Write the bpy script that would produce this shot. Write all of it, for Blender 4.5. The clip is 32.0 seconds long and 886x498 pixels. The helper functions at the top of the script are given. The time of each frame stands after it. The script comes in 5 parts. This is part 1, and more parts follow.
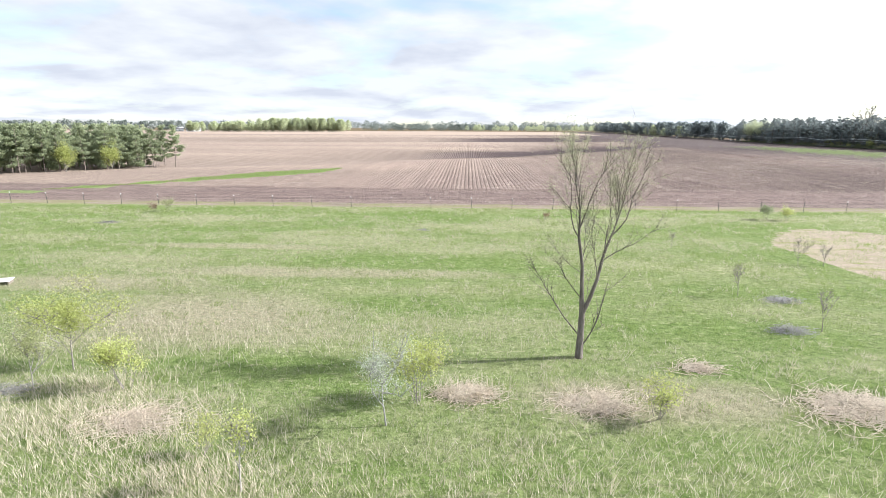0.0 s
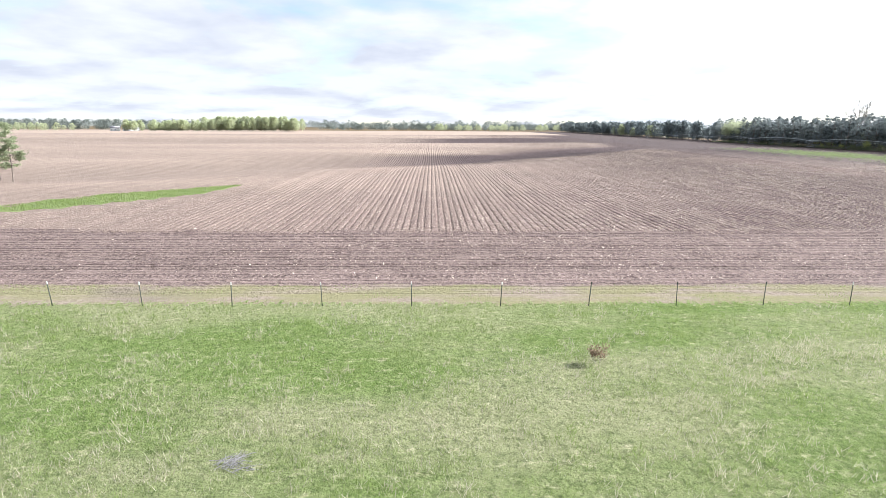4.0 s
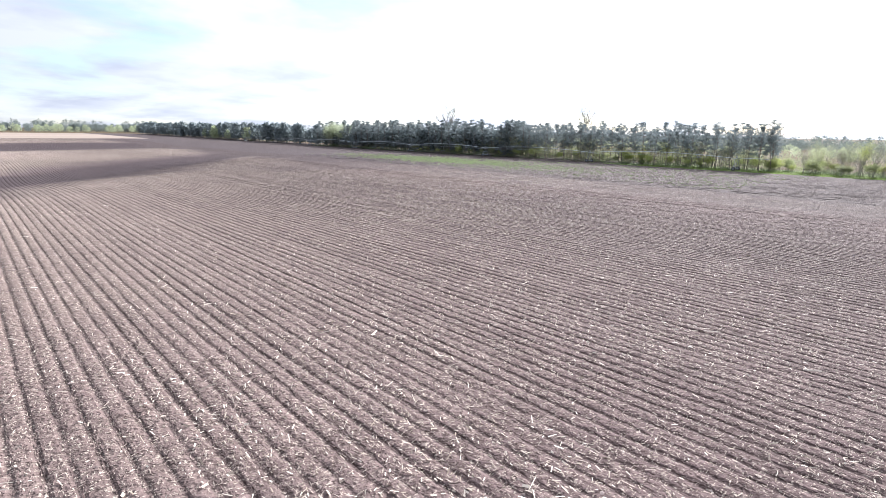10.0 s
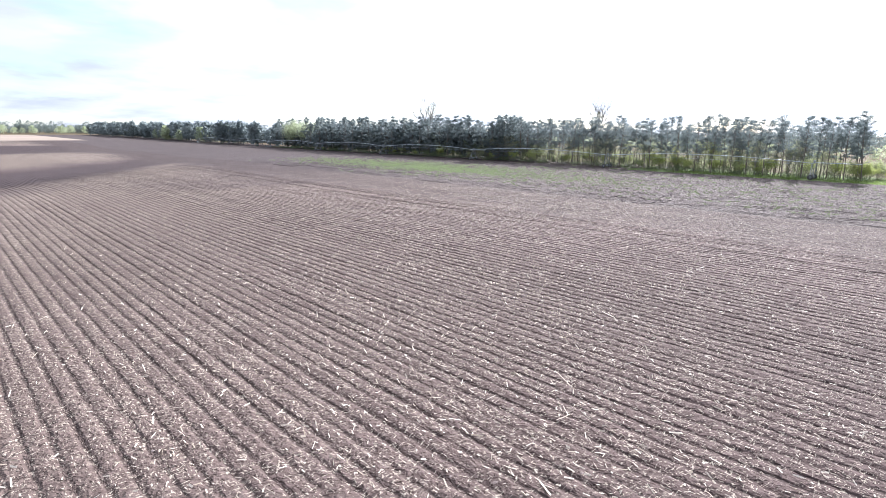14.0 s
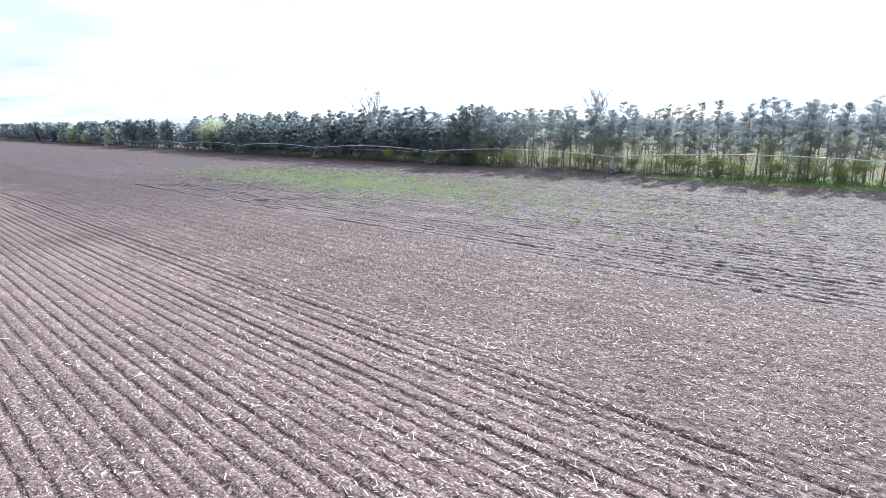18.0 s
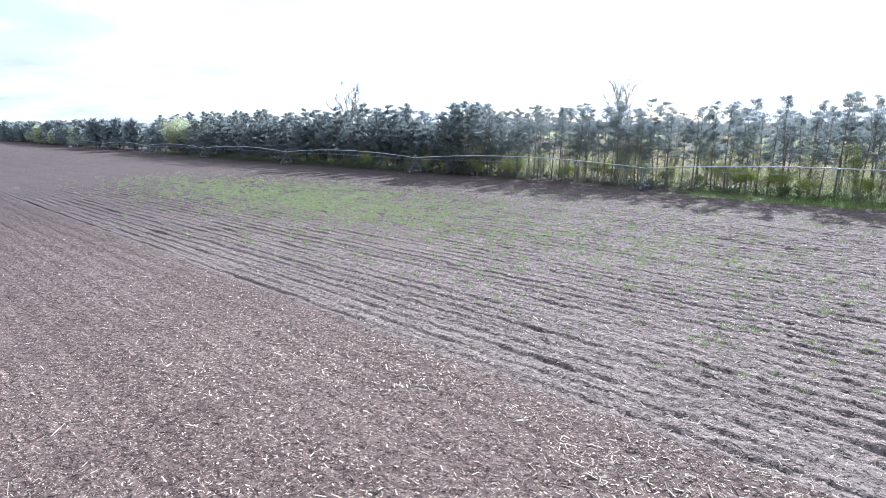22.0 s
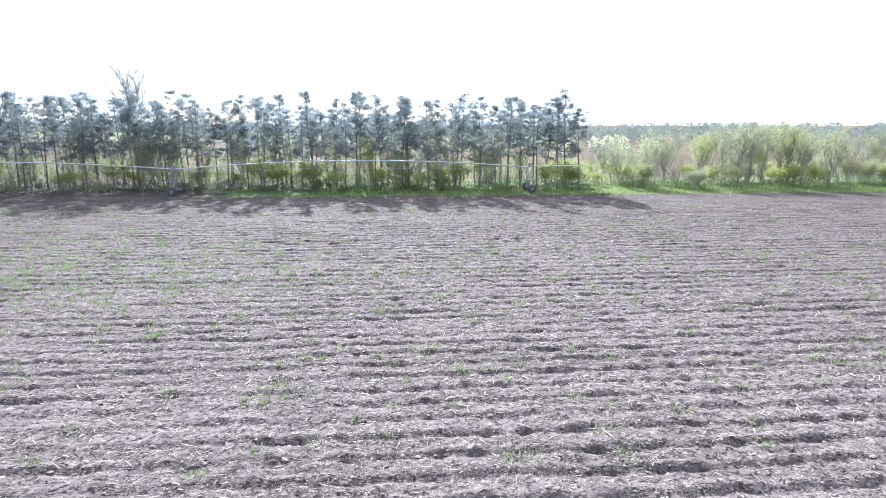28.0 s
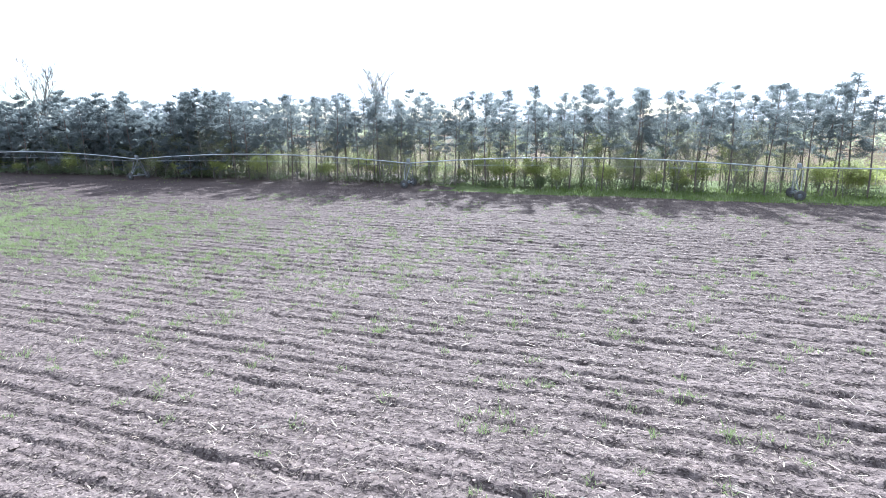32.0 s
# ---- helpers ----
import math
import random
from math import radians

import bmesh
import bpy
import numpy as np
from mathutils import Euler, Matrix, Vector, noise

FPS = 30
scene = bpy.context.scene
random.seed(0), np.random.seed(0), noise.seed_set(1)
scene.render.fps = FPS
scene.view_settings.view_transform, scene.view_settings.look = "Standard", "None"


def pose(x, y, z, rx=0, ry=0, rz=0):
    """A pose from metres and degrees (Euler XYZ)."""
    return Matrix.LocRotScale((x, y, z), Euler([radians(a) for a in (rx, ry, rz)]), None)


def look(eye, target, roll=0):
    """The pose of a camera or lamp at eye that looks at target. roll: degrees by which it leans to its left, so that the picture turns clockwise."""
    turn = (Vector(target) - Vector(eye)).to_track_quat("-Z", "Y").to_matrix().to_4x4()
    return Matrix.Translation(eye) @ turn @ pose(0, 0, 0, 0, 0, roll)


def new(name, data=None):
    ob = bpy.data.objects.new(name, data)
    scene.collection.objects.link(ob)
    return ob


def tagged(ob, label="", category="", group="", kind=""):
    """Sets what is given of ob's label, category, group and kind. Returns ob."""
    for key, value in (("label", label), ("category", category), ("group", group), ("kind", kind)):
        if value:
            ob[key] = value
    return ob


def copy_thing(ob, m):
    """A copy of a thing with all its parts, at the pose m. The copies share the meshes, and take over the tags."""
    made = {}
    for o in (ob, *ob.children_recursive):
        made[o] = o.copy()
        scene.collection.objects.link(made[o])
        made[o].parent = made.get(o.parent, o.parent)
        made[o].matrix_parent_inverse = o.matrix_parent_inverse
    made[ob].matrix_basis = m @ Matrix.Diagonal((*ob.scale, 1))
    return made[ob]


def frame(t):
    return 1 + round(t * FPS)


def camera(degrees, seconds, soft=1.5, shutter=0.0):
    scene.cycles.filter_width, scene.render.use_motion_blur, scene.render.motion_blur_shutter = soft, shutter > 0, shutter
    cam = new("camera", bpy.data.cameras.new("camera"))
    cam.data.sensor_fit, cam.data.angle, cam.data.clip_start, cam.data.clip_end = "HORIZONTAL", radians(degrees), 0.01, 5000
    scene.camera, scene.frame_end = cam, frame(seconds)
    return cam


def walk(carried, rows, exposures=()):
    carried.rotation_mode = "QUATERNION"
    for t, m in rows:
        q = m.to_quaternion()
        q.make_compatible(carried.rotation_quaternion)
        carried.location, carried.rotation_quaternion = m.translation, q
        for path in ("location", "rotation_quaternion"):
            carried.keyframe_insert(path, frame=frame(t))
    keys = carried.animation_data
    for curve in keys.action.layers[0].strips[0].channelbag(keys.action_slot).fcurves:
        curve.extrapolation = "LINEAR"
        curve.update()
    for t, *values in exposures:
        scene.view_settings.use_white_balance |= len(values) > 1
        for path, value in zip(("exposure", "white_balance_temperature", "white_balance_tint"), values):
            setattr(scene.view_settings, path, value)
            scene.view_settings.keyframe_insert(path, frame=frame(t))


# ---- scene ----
cam = camera(78.9, 32.0, 0.5)
ROWS = [
    (0.0, 1.19, 1.69, 10.19, -0.52, -12.77, -0.25),
    (0.5, 1.51, 6.40, 10.10, -0.45, -12.74, -0.26),
    (1.0, 1.93, 11.21, 10.04, -0.30, -12.67, -0.28),
    (1.5, 2.30, 15.99, 10.07, -0.15, -12.74, -0.27),
    (2.0, 2.73, 20.79, 9.99, -0.07, -12.66, -0.25),
    (2.5, 3.21, 25.53, 9.90, 0.02, -12.70, -0.18),
    (4.5, 5.61, 45.08, 10.21, -6.94, -12.81, -0.40),
    (5.0, 6.39, 49.98, 10.23, -9.13, -12.74, -0.53),
    (5.5, 7.45, 54.82, 10.36, -9.72, -12.82, -0.59),
    (6.0, 8.59, 59.42, 10.58, -10.17, -12.82, -0.59),
    (6.5, 9.88, 64.35, 10.58, -13.53, -12.77, -0.63),
    (7.0, 11.28, 69.25, 10.57, -20.27, -12.70, -0.63),
    (7.5, 12.91, 74.21, 10.46, -33.91, -12.35, -0.73),
    (8.0, 14.98, 79.12, 10.35, -37.32, -12.28, -0.88),
    (8.5, 17.66, 83.64, 10.47, -41.71, -12.19, -0.81),
    (9.0, 20.66, 88.11, 10.46, -43.45, -12.14, -0.81),
    (9.5, 23.98, 92.43, 10.46, -44.42, -12.15, -0.81),
    (10.0, 27.60, 96.62, 10.46, -44.95, -12.22, -0.82),
    (10.5, 31.44, 100.67, 10.57, -45.16, -12.22, -0.71),
    (11.0, 35.27, 104.83, 10.67, -45.26, -12.25, -0.68),
    (11.5, 39.21, 108.86, 10.66, -45.19, -12.27, -0.55),
    (12.0, 43.30, 113.12, 10.55, -45.17, -12.32, -0.59),
    (12.5, 47.48, 117.24, 10.44, -45.09, -12.30, -0.53),
    (13.0, 51.89, 121.42, 10.33, -44.99, -12.29, -0.50),
    (13.5, 56.17, 125.53, 10.33, -44.97, -12.37, -0.48),
    (14.0, 60.54, 129.48, 10.33, -47.17, -12.30, -0.47),
    (14.5, 64.97, 133.42, 10.39, -48.88, -12.33, -0.53),
    (16.5, 83.97, 148.43, 11.52, -50.92, -12.90, 0.66),
    (17.0, 89.19, 152.34, 11.59, -50.91, -12.99, 0.69),
    (17.5, 94.45, 156.38, 11.55, -51.21, -13.03, 0.73),
    (18.0, 99.64, 160.35, 11.51, -51.33, -13.14, 0.86),
    (18.5, 104.82, 164.31, 11.44, -51.38, -13.15, 0.85),
    (19.0, 110.00, 168.17, 11.60, -51.34, -13.15, 0.80),
    (19.5, 114.24, 171.31, 12.04, -51.33, -13.13, 0.72),
    (20.0, 117.35, 173.26, 12.32, -51.32, -13.06, 0.66),
    (20.5, 119.33, 174.07, 12.16, -51.21, -13.06, 0.58),
    (21.0, 120.52, 174.34, 11.83, -51.16, -13.01, 0.64),
    (21.5, 121.18, 174.57, 11.53, -51.43, -12.99, 0.64),
    (22.0, 121.65, 174.85, 11.32, -51.56, -12.98, 0.55),
    (22.5, 122.21, 175.03, 11.12, -53.61, -12.98, 0.64),
    (23.0, 122.72, 175.19, 10.94, -61.76, -12.96, 0.66),
    (23.5, 123.29, 175.48, 10.78, -72.00, -12.97, 0.44),
    (24.0, 123.71, 175.71, 10.69, -78.87, -12.97, 0.34),
    (24.5, 124.04, 175.75, 10.60, -83.05, -12.94, 0.29),
    (25.0, 124.14, 175.87, 10.53, -88.61, -12.84, 0.14),
    (25.5, 124.16, 175.89, 10.51, -91.43, -12.83, 0.10),
    (27.5, 129.70, 176.05, 10.21, -97.05, -13.03, 0.02),
    (28.0, 131.60, 176.21, 10.21, -97.26, -13.03, 0.01),
    (28.5, 132.72, 176.31, 10.20, -97.30, -13.04, -0.02),
    (29.0, 133.36, 176.47, 10.14, -97.27, -13.01, -0.10),
    (29.5, 133.75, 176.64, 10.08, -97.25, -13.01, -0.10),
    (30.0, 134.04, 176.86, 10.01, -95.21, -13.02, 0.02),
    (30.5, 134.36, 177.04, 9.97, -92.31, -13.09, 0.05),
    (31.0, 134.66, 177.21, 9.95, -88.56, -13.10, 0.18),
    (31.5, 134.86, 177.37, 9.97, -82.77, -13.17, 0.34),
    (32.0, 135.07, 177.56, 9.98, -74.69, -13.25, 0.56),
]
walk(cam, [(t, pose(x, y, z, 90 + p, r, w)) for t, x, y, z, w, p, r in ROWS], [(0.0, 1.42, 6150, 9), (2.5, 1.46, 6150, 9), (5.0, 1.46, 6000, 11), (7.0, 1.42, 5900, 12), (9.0, 1.29, 5850, 12), (14.0, 1.43, 5750, 11), (17.0, 1.54, 5550, 10), (20.0, 1.52, 5450, 10), (22.0, 1.52, 5450, 10), (25.0, 1.68, 5450, 10), (28.0, 1.76, 5400, 9), (32.0, 1.74, 5400, 9)])

# ---- light: a hazy spring afternoon, the sun off to the right of the first heading ----
SUN_UP, SUN_ROUND = radians(31), radians(85)
world = bpy.data.worlds.new("sky")
scene.world = world
world.use_nodes = True
wn, wl = world.node_tree.nodes, world.node_tree.links
wn.clear()
sky = wn.new("ShaderNodeTexSky")
sky.sky_type, sky.sun_disc, sky.sun_elevation, sky.sun_rotation = "NISHITA", False, SUN_UP, SUN_ROUND
sky.air_density, sky.dust_density, sky.ozone_density = 1.0, 0.4, 2.0
tc = wn.new("ShaderNodeTexCoord")
sep = wn.new("ShaderNodeSeparateXYZ")
lift = wn.new("ShaderNodeMath"); lift.operation = "ADD"; lift.inputs[1].default_value = 0.16
divx = wn.new("ShaderNodeMath"); divx.operation = "DIVIDE"
divy = wn.new("ShaderNodeMath"); divy.operation = "DIVIDE"
comb = wn.new("ShaderNodeCombineXYZ")
cloud = wn.new("ShaderNodeTexNoise")
cloud.inputs["Scale"].default_value, cloud.inputs["Detail"].default_value, cloud.inputs["Roughness"].default_value = 0.85, 6.0, 0.55
cloud.inputs["Distortion"].default_value = 0.3
ramp = wn.new("ShaderNodeValToRGB")
ramp.color_ramp.elements[0].position, ramp.color_ramp.elements[1].position = 0.30, 0.52
shade = wn.new("ShaderNodeTexNoise")
shade.inputs["Scale"].default_value, shade.inputs["Detail"].default_value = 1.6, 5.0
tone = wn.new("ShaderNodeValToRGB")
tone.color_ramp.elements[0].position, tone.color_ramp.elements[1].position = 0.34, 0.58
tone.color_ramp.elements[0].color, tone.color_ramp.elements[1].color = (3.1, 3.2, 3.55, 1), (4.1, 4.15, 4.25, 1)
mix = wn.new("ShaderNodeMixRGB")
facing = wn.new("ShaderNodeVectorMath"); facing.operation = "DOT_PRODUCT"
facing.inputs[1].default_value = (math.sin(SUN_ROUND) * math.cos(SUN_UP), math.cos(SUN_ROUND) * math.cos(SUN_UP), math.sin(SUN_UP))
scatter = wn.new("ShaderNodeMapRange")
scatter.interpolation_type = "SMOOTHSTEP"
for k_, val_ in enumerate((0.15, 1.0, 1.0, 1.7)):
    scatter.inputs[k_ + 1].default_value = val_
bright = wn.new("ShaderNodeVectorMath"); bright.operation = "SCALE"
wl.new(tc.outputs["Generated"], facing.inputs[0]); wl.new(facing.outputs["Value"], scatter.inputs[0])
wl.new(tone.outputs["Color"], bright.inputs[0]); wl.new(scatter.outputs[0], bright.inputs["Scale"])
bg = wn.new("ShaderNodeBackground"); bg.inputs["Strength"].default_value = 0.09
wout = wn.new("ShaderNodeOutputWorld")
wl.new(tc.outputs["Generated"], sep.inputs[0])
wl.new(sep.outputs["Z"], lift.inputs[0])
for axis, node in (("X", divx), ("Y", divy)):
    wl.new(sep.outputs[axis], node.inputs[0]); wl.new(lift.outputs[0], node.inputs[1])
wl.new(divx.outputs[0], comb.inputs[0]); wl.new(divy.outputs[0], comb.inputs[1])
wl.new(comb.outputs[0], cloud.inputs["Vector"]); wl.new(comb.outputs[0], shade.inputs["Vector"])
wl.new(cloud.outputs["Fac"], ramp.inputs[0]); wl.new(shade.outputs["Fac"], tone.inputs[0])
wl.new(ramp.outputs["Color"], mix.inputs[0]); wl.new(sky.outputs[0], mix.inputs[1]); wl.new(bright.outputs[0], mix.inputs[2])
wl.new(mix.outputs[0], bg.inputs["Color"]); wl.new(bg.outputs[0], wout.inputs[0])

sun = new("sun", bpy.data.lights.new("sun", "SUN"))
sun.data.energy, sun.data.angle, sun.data.color = 4.6, radians(0.8), (1.0, 0.96, 0.91)
toward = Vector((math.sin(SUN_ROUND) * math.cos(SUN_UP), math.cos(SUN_ROUND) * math.cos(SUN_UP), math.sin(SUN_UP)))
sun.matrix_world = look(toward * 300, (0, 0, 0))

# ---- plan: V runs across the crop rows, U along them ----
TURN = 3.2
CA, SA = math.cos(radians(TURN)), math.sin(radians(TURN))


def vu(v, u, z=0.0):
    return (v * CA + u * SA, -v * SA + u * CA, z)


def lattice(seed):
    return np.random.default_rng(seed).random((256, 256))


TABLES = [lattice(s) for s in (11, 12, 13, 14)]


def soft_noise(x, y, size, table=0):
    """Smooth value noise of the given size in metres, 0 to 1."""
    g = TABLES[table]
    x, y = np.asarray(x, float) / size + 1000, np.asarray(y, float) / size + 1000
    i, j = np.floor(x).astype(int), np.floor(y).astype(int)
    a, b = x - i, y - j
    a, b = a * a * (3 - 2 * a), b * b * (3 - 2 * b)
    i0, i1, j0, j1 = i % 256, (i + 1) % 256, j % 256, (j + 1) % 256
    return (g[i0, j0] * (1 - a) + g[i1, j0] * a) * (1 - b) + (g[i0, j1] * (1 - a) + g[i1, j1] * a) * b


def ease(x, a, b):
    t = np.clip((np.asarray(x, float) - a) / (b - a), 0, 1)
    return t * t * (3 - 2 * t)


FENCE, LANE, HEAD, ROWS_END, COARSE, EDGE, BELT = 70.2, 74.2, 93.0, 112.0, 130.5, 199.5, 226.0
ROW, RIDGE = 0.75, 1.125


def hollow_line(v):
    """Where the first hollow crosses the field, as U over V."""
    return 232 + 0.7 * (v - 20) + 0.5 * np.maximum(v - 20, 0)


def swell(v, u):
    """The long waves of the land: a crest, a hollow behind it, a second hollow, and the rise to the far end."""
    d = u - hollow_line(v)
    side = (1 - ease(v, 95, 165)) * ease(v, -140, -60)
    first = 0.35 * np.exp(-((d + 58) / 30) ** 2) - 1.5 * np.exp(-((d - 2) / 30) ** 2)
    second = -1.6 * np.exp(-((u - 440 - 0.25 * v) / 45) ** 2)
    return 2.6 * ease(u, 260, 900) + side * first + (1 - ease(v, 110, 170)) * second


def height(v, u):
    """Height of the ground over the plan."""
    v, u = np.asarray(v, float), np.asarray(u, float)
    z = swell(v, u) + 0.25 * (soft_noise(v, u, 60) - 0.5) * ease(u, 110, 260)
    field = (u > LANE) & (v < EDGE)
    z = z + np.where(field, 0, 0.10 * (soft_noise(v, u, 2.3, 1) - 0.5) * ease(np.abs(u - 72.0) + 0 * v, 1.5, 4))
    near = (v > -30) & (v < EDGE) & (u > HEAD - 1) & (u < 322)
    which = np.floor(v / ROW)
    across = v / ROW - which - 0.5
    deep = (0.2 + 1.1 * soft_noise(which * 5.3, u * 0.15, 4, 3)) * (0.7 + 0.6 * soft_noise(v * 2, u, 1.3, 1))
    rows = -0.058 * deep * np.exp(-(across / 0.15) ** 2) + 0.03 * np.abs(across) + 0.07 * (soft_noise(v, u, 0.6, 2) - 0.5)
    flat = 0.07 * (soft_noise(v, u, 0.5, 1) - 0.5) + 0.02 * np.sin(2 * np.pi * v / (2 * ROW))
    tram = -sum(d * np.exp(-((v - c) / 0.17) ** 2) for c, d in ((105.2, 0.08), (107.1, 0.10), (108.2, 0.08), (109.9, 0.10), (64.1, 0.03), (65.6, 0.03))) * (0.5 + soft_noise(v, u, 2, 1))
    wob = 0.26 * (soft_noise(v, u, 2.2, 2) - 0.5) + 0.06 * (soft_noise(v, u, 0.8, 1) - 0.5)
    cell = np.floor((v + wob) / RIDGE)
    off = (v + wob) / RIDGE - cell - 0.5
    cut = ease(soft_noise(cell * 7.3, u, 7.0, 3), 0.18, 0.6) * (0.65 + 0.45 * soft_noise(cell * 3.1, u, 0.6, 1))
    half = np.abs(off) - 0.5
    rough = -0.10 * cut * np.exp(-(off / 0.105) ** 2) - 0.055 * np.exp(-(half / 0.09) ** 2) * ease(soft_noise(cell * 2.3, u, 2.0, 0), 0.35, 0.7) + 0.022 * np.cos(2 * np.pi * (off - 0.28)) + 0.17 * (soft_noise(v, u, 0.42, 2) - 0.5) + 0.08 * (soft_noise(v, u, 1.2, 3) - 0.5)
    smooth = ease(v, ROWS_END - 9, ROWS_END + 5)
    till = rows * (1 - smooth) + flat * smooth + tram
    k = ease(v, COARSE - 0.6, COARSE + 0.8)
    till = till * (1 - k) + rough * k * (1 - 0.6 * ease(v, 180, 198))
    till = till * ease(u, HEAD - 0.5, HEAD + 2.5) * (1 - ease(u, 280, 320)) * ease(v, -30, -20)
    head = (u > LANE) & (u <= HEAD + 2.5)
    which = np.floor(u / ROW)
    across = u / ROW - which - 0.5
    lines = -0.095 * (0.3 + soft_noise(which * 5.3, v * 0.15, 4, 2)) * (0.5 + 0.8 * soft_noise(v, u * 2, 1.3, 1)) * np.exp(-(across / 0.16) ** 2) * ease(u, LANE + 3.2, LANE + 5) + 0.025 * (soft_noise(v, u, 0.6, 2) - 0.5)
    lines = lines - 0.06 * np.exp(-((u - 76.2) / 0.22) ** 2) - 0.06 * np.exp(-((u - 78.1) / 0.22) ** 2) - 0.05 * np.exp(-((u - 81.0) / 0.2) ** 2)
    lines = lines * (1 - ease(u, HEAD - 0.5, HEAD + 2.5)) * ((v > -45) & (v < 75))
    return z + np.where(near, till, 0) + np.where(head, lines, 0)


def height_xy(x, y):
    return height(x * CA - y * SA, x * SA + y * CA)


# ---- materials ----
class Look:
    """Small builder of a node material."""

    def __init__(self, name, rough=0.9, spec=0.2):
        self.mat = bpy.data.materials.new(name)
        self.mat.use_nodes = True
        self.n, self.l = self.mat.node_tree.nodes, self.mat.node_tree.links
        self.bsdf = self.n["Principled BSDF"]
        self.bsdf.inputs["Roughness"].default_value = rough
        self.bsdf.inputs["Specular IOR Level"].default_value = spec
        self.where = self.n.new("ShaderNodeTexCoord").outputs["Object"]

    def scaled(self, x=1.0, y=1.0, z=1.0, turn=0.0):
        m = self.n.new("ShaderNodeMapping")
        m.inputs["Scale"].default_value = (x, y, z)
        m.inputs["Rotation"].default_value = (0, 0, radians(turn))
        self.l.new(self.where, m.inputs["Vector"])
        return m.outputs[0]

    def noise(self, scale, detail=4.0, rough=0.55, vec=None, low=0.35, high=0.65):
        t = self.n.new("ShaderNodeTexNoise")
        t.inputs["Scale"].default_value, t.inputs["Detail"].default_value, t.inputs["Roughness"].default_value = scale, detail, rough
        self.l.new(vec or self.where, t.inputs["Vector"])
        return self.span(t.outputs["Fac"], low, high)

    def span(self, out, low, high, a=0.0, b=1.0):
        m = self.n.new("ShaderNodeMapRange")
        for k, val in enumerate((low, high, a, b)):
            m.inputs[k + 1].default_value = val
        self.l.new(out, m.inputs[0])
        return m.outputs[0]

    def blend(self, fac, a, b):
        m = self.n.new("ShaderNodeMixRGB")
        for k, val in enumerate((fac, a, b)):
            if isinstance(val, bpy.types.NodeSocket):
                self.l.new(val, m.inputs[k])
            elif k == 0:
                m.inputs[0].default_value = val
            else:
                m.inputs[k].default_value = (*val, 1)
        return m.outputs[0]

    def math(self, op, a, b=0.0):
        m = self.n.new("ShaderNodeMath")
        m.operation = op
        for k, val in enumerate((a, b)):
            if isinstance(val, bpy.types.NodeSocket):
                self.l.new(val, m.inputs[k])
            else:
                m.inputs[k].default_value = val
        return m.outputs[0]

    def island(self):
        return self.n.new("ShaderNodeNewGeometry").outputs["Random Per Island"]

    def each(self):
        return self.n.new("ShaderNodeObjectInfo").outputs["Random"]

    def axis(self, name):
        s = self.n.new("ShaderNodeSeparateXYZ")
        self.l.new(self.where, s.inputs[0])
        return s.outputs[name]

    def done(self, colour, bump=None, strength=0.5, depth=0.03, thin=0.0):
        if isinstance(colour, bpy.types.NodeSocket):
            self.l.new(colour, self.bsdf.inputs["Base Color"])
        else:
            self.bsdf.inputs["Base Color"].default_value = (*colour, 1)
        if bump is not None:
            b = self.n.new("ShaderNodeBump")
            b.inputs["Strength"].default_value, b.inputs["Distance"].default_value = strength, depth
            self.l.new(bump, b.inputs["Height"]); self.l.new(b.outputs[0], self.bsdf.inputs["Normal"])
        if thin:
            t = self.n.new("ShaderNodeBsdfTranslucent")
            m = self.n.new("ShaderNodeMixShader")
            m.inputs[0].default_value = thin
            if isinstance(colour, bpy.types.NodeSocket):
                self.l.new(colour, t.inputs["Color"])
            else:
                t.inputs["Color"].default_value = (*colour, 1)
            self.l.new(self.bsdf.outputs[0], m.inputs[1]); self.l.new(t.outputs[0], m.inputs[2])
            self.l.new(m.outputs[0], self.n["Material Output"].inputs["Surface"])
        return self.mat


def lane_colour(k):
    """Trodden sand with thin moss and grass."""
    base = k.blend(k.noise(3.0, 5, 0.65), (0.19, 0.155, 0.122), (0.28, 0.232, 0.186))
    moss = k.noise(0.45, 5, 0.62, k.scaled(0.35, 1.3, 1), 0.38, 0.56)
    base = k.blend(k.math("MULTIPLY", moss, 0.7), base, k.blend(k.noise(4, 4), (0.15, 0.155, 0.065), (0.225, 0.215, 0.10)))
    return k.blend(k.math("MULTIPLY", k.noise(0.16, 3, 0.5, k.scaled(0.5, 1.6, 1), 0.58, 0.7), 0.6), base, (0.15, 0.125, 0.10))


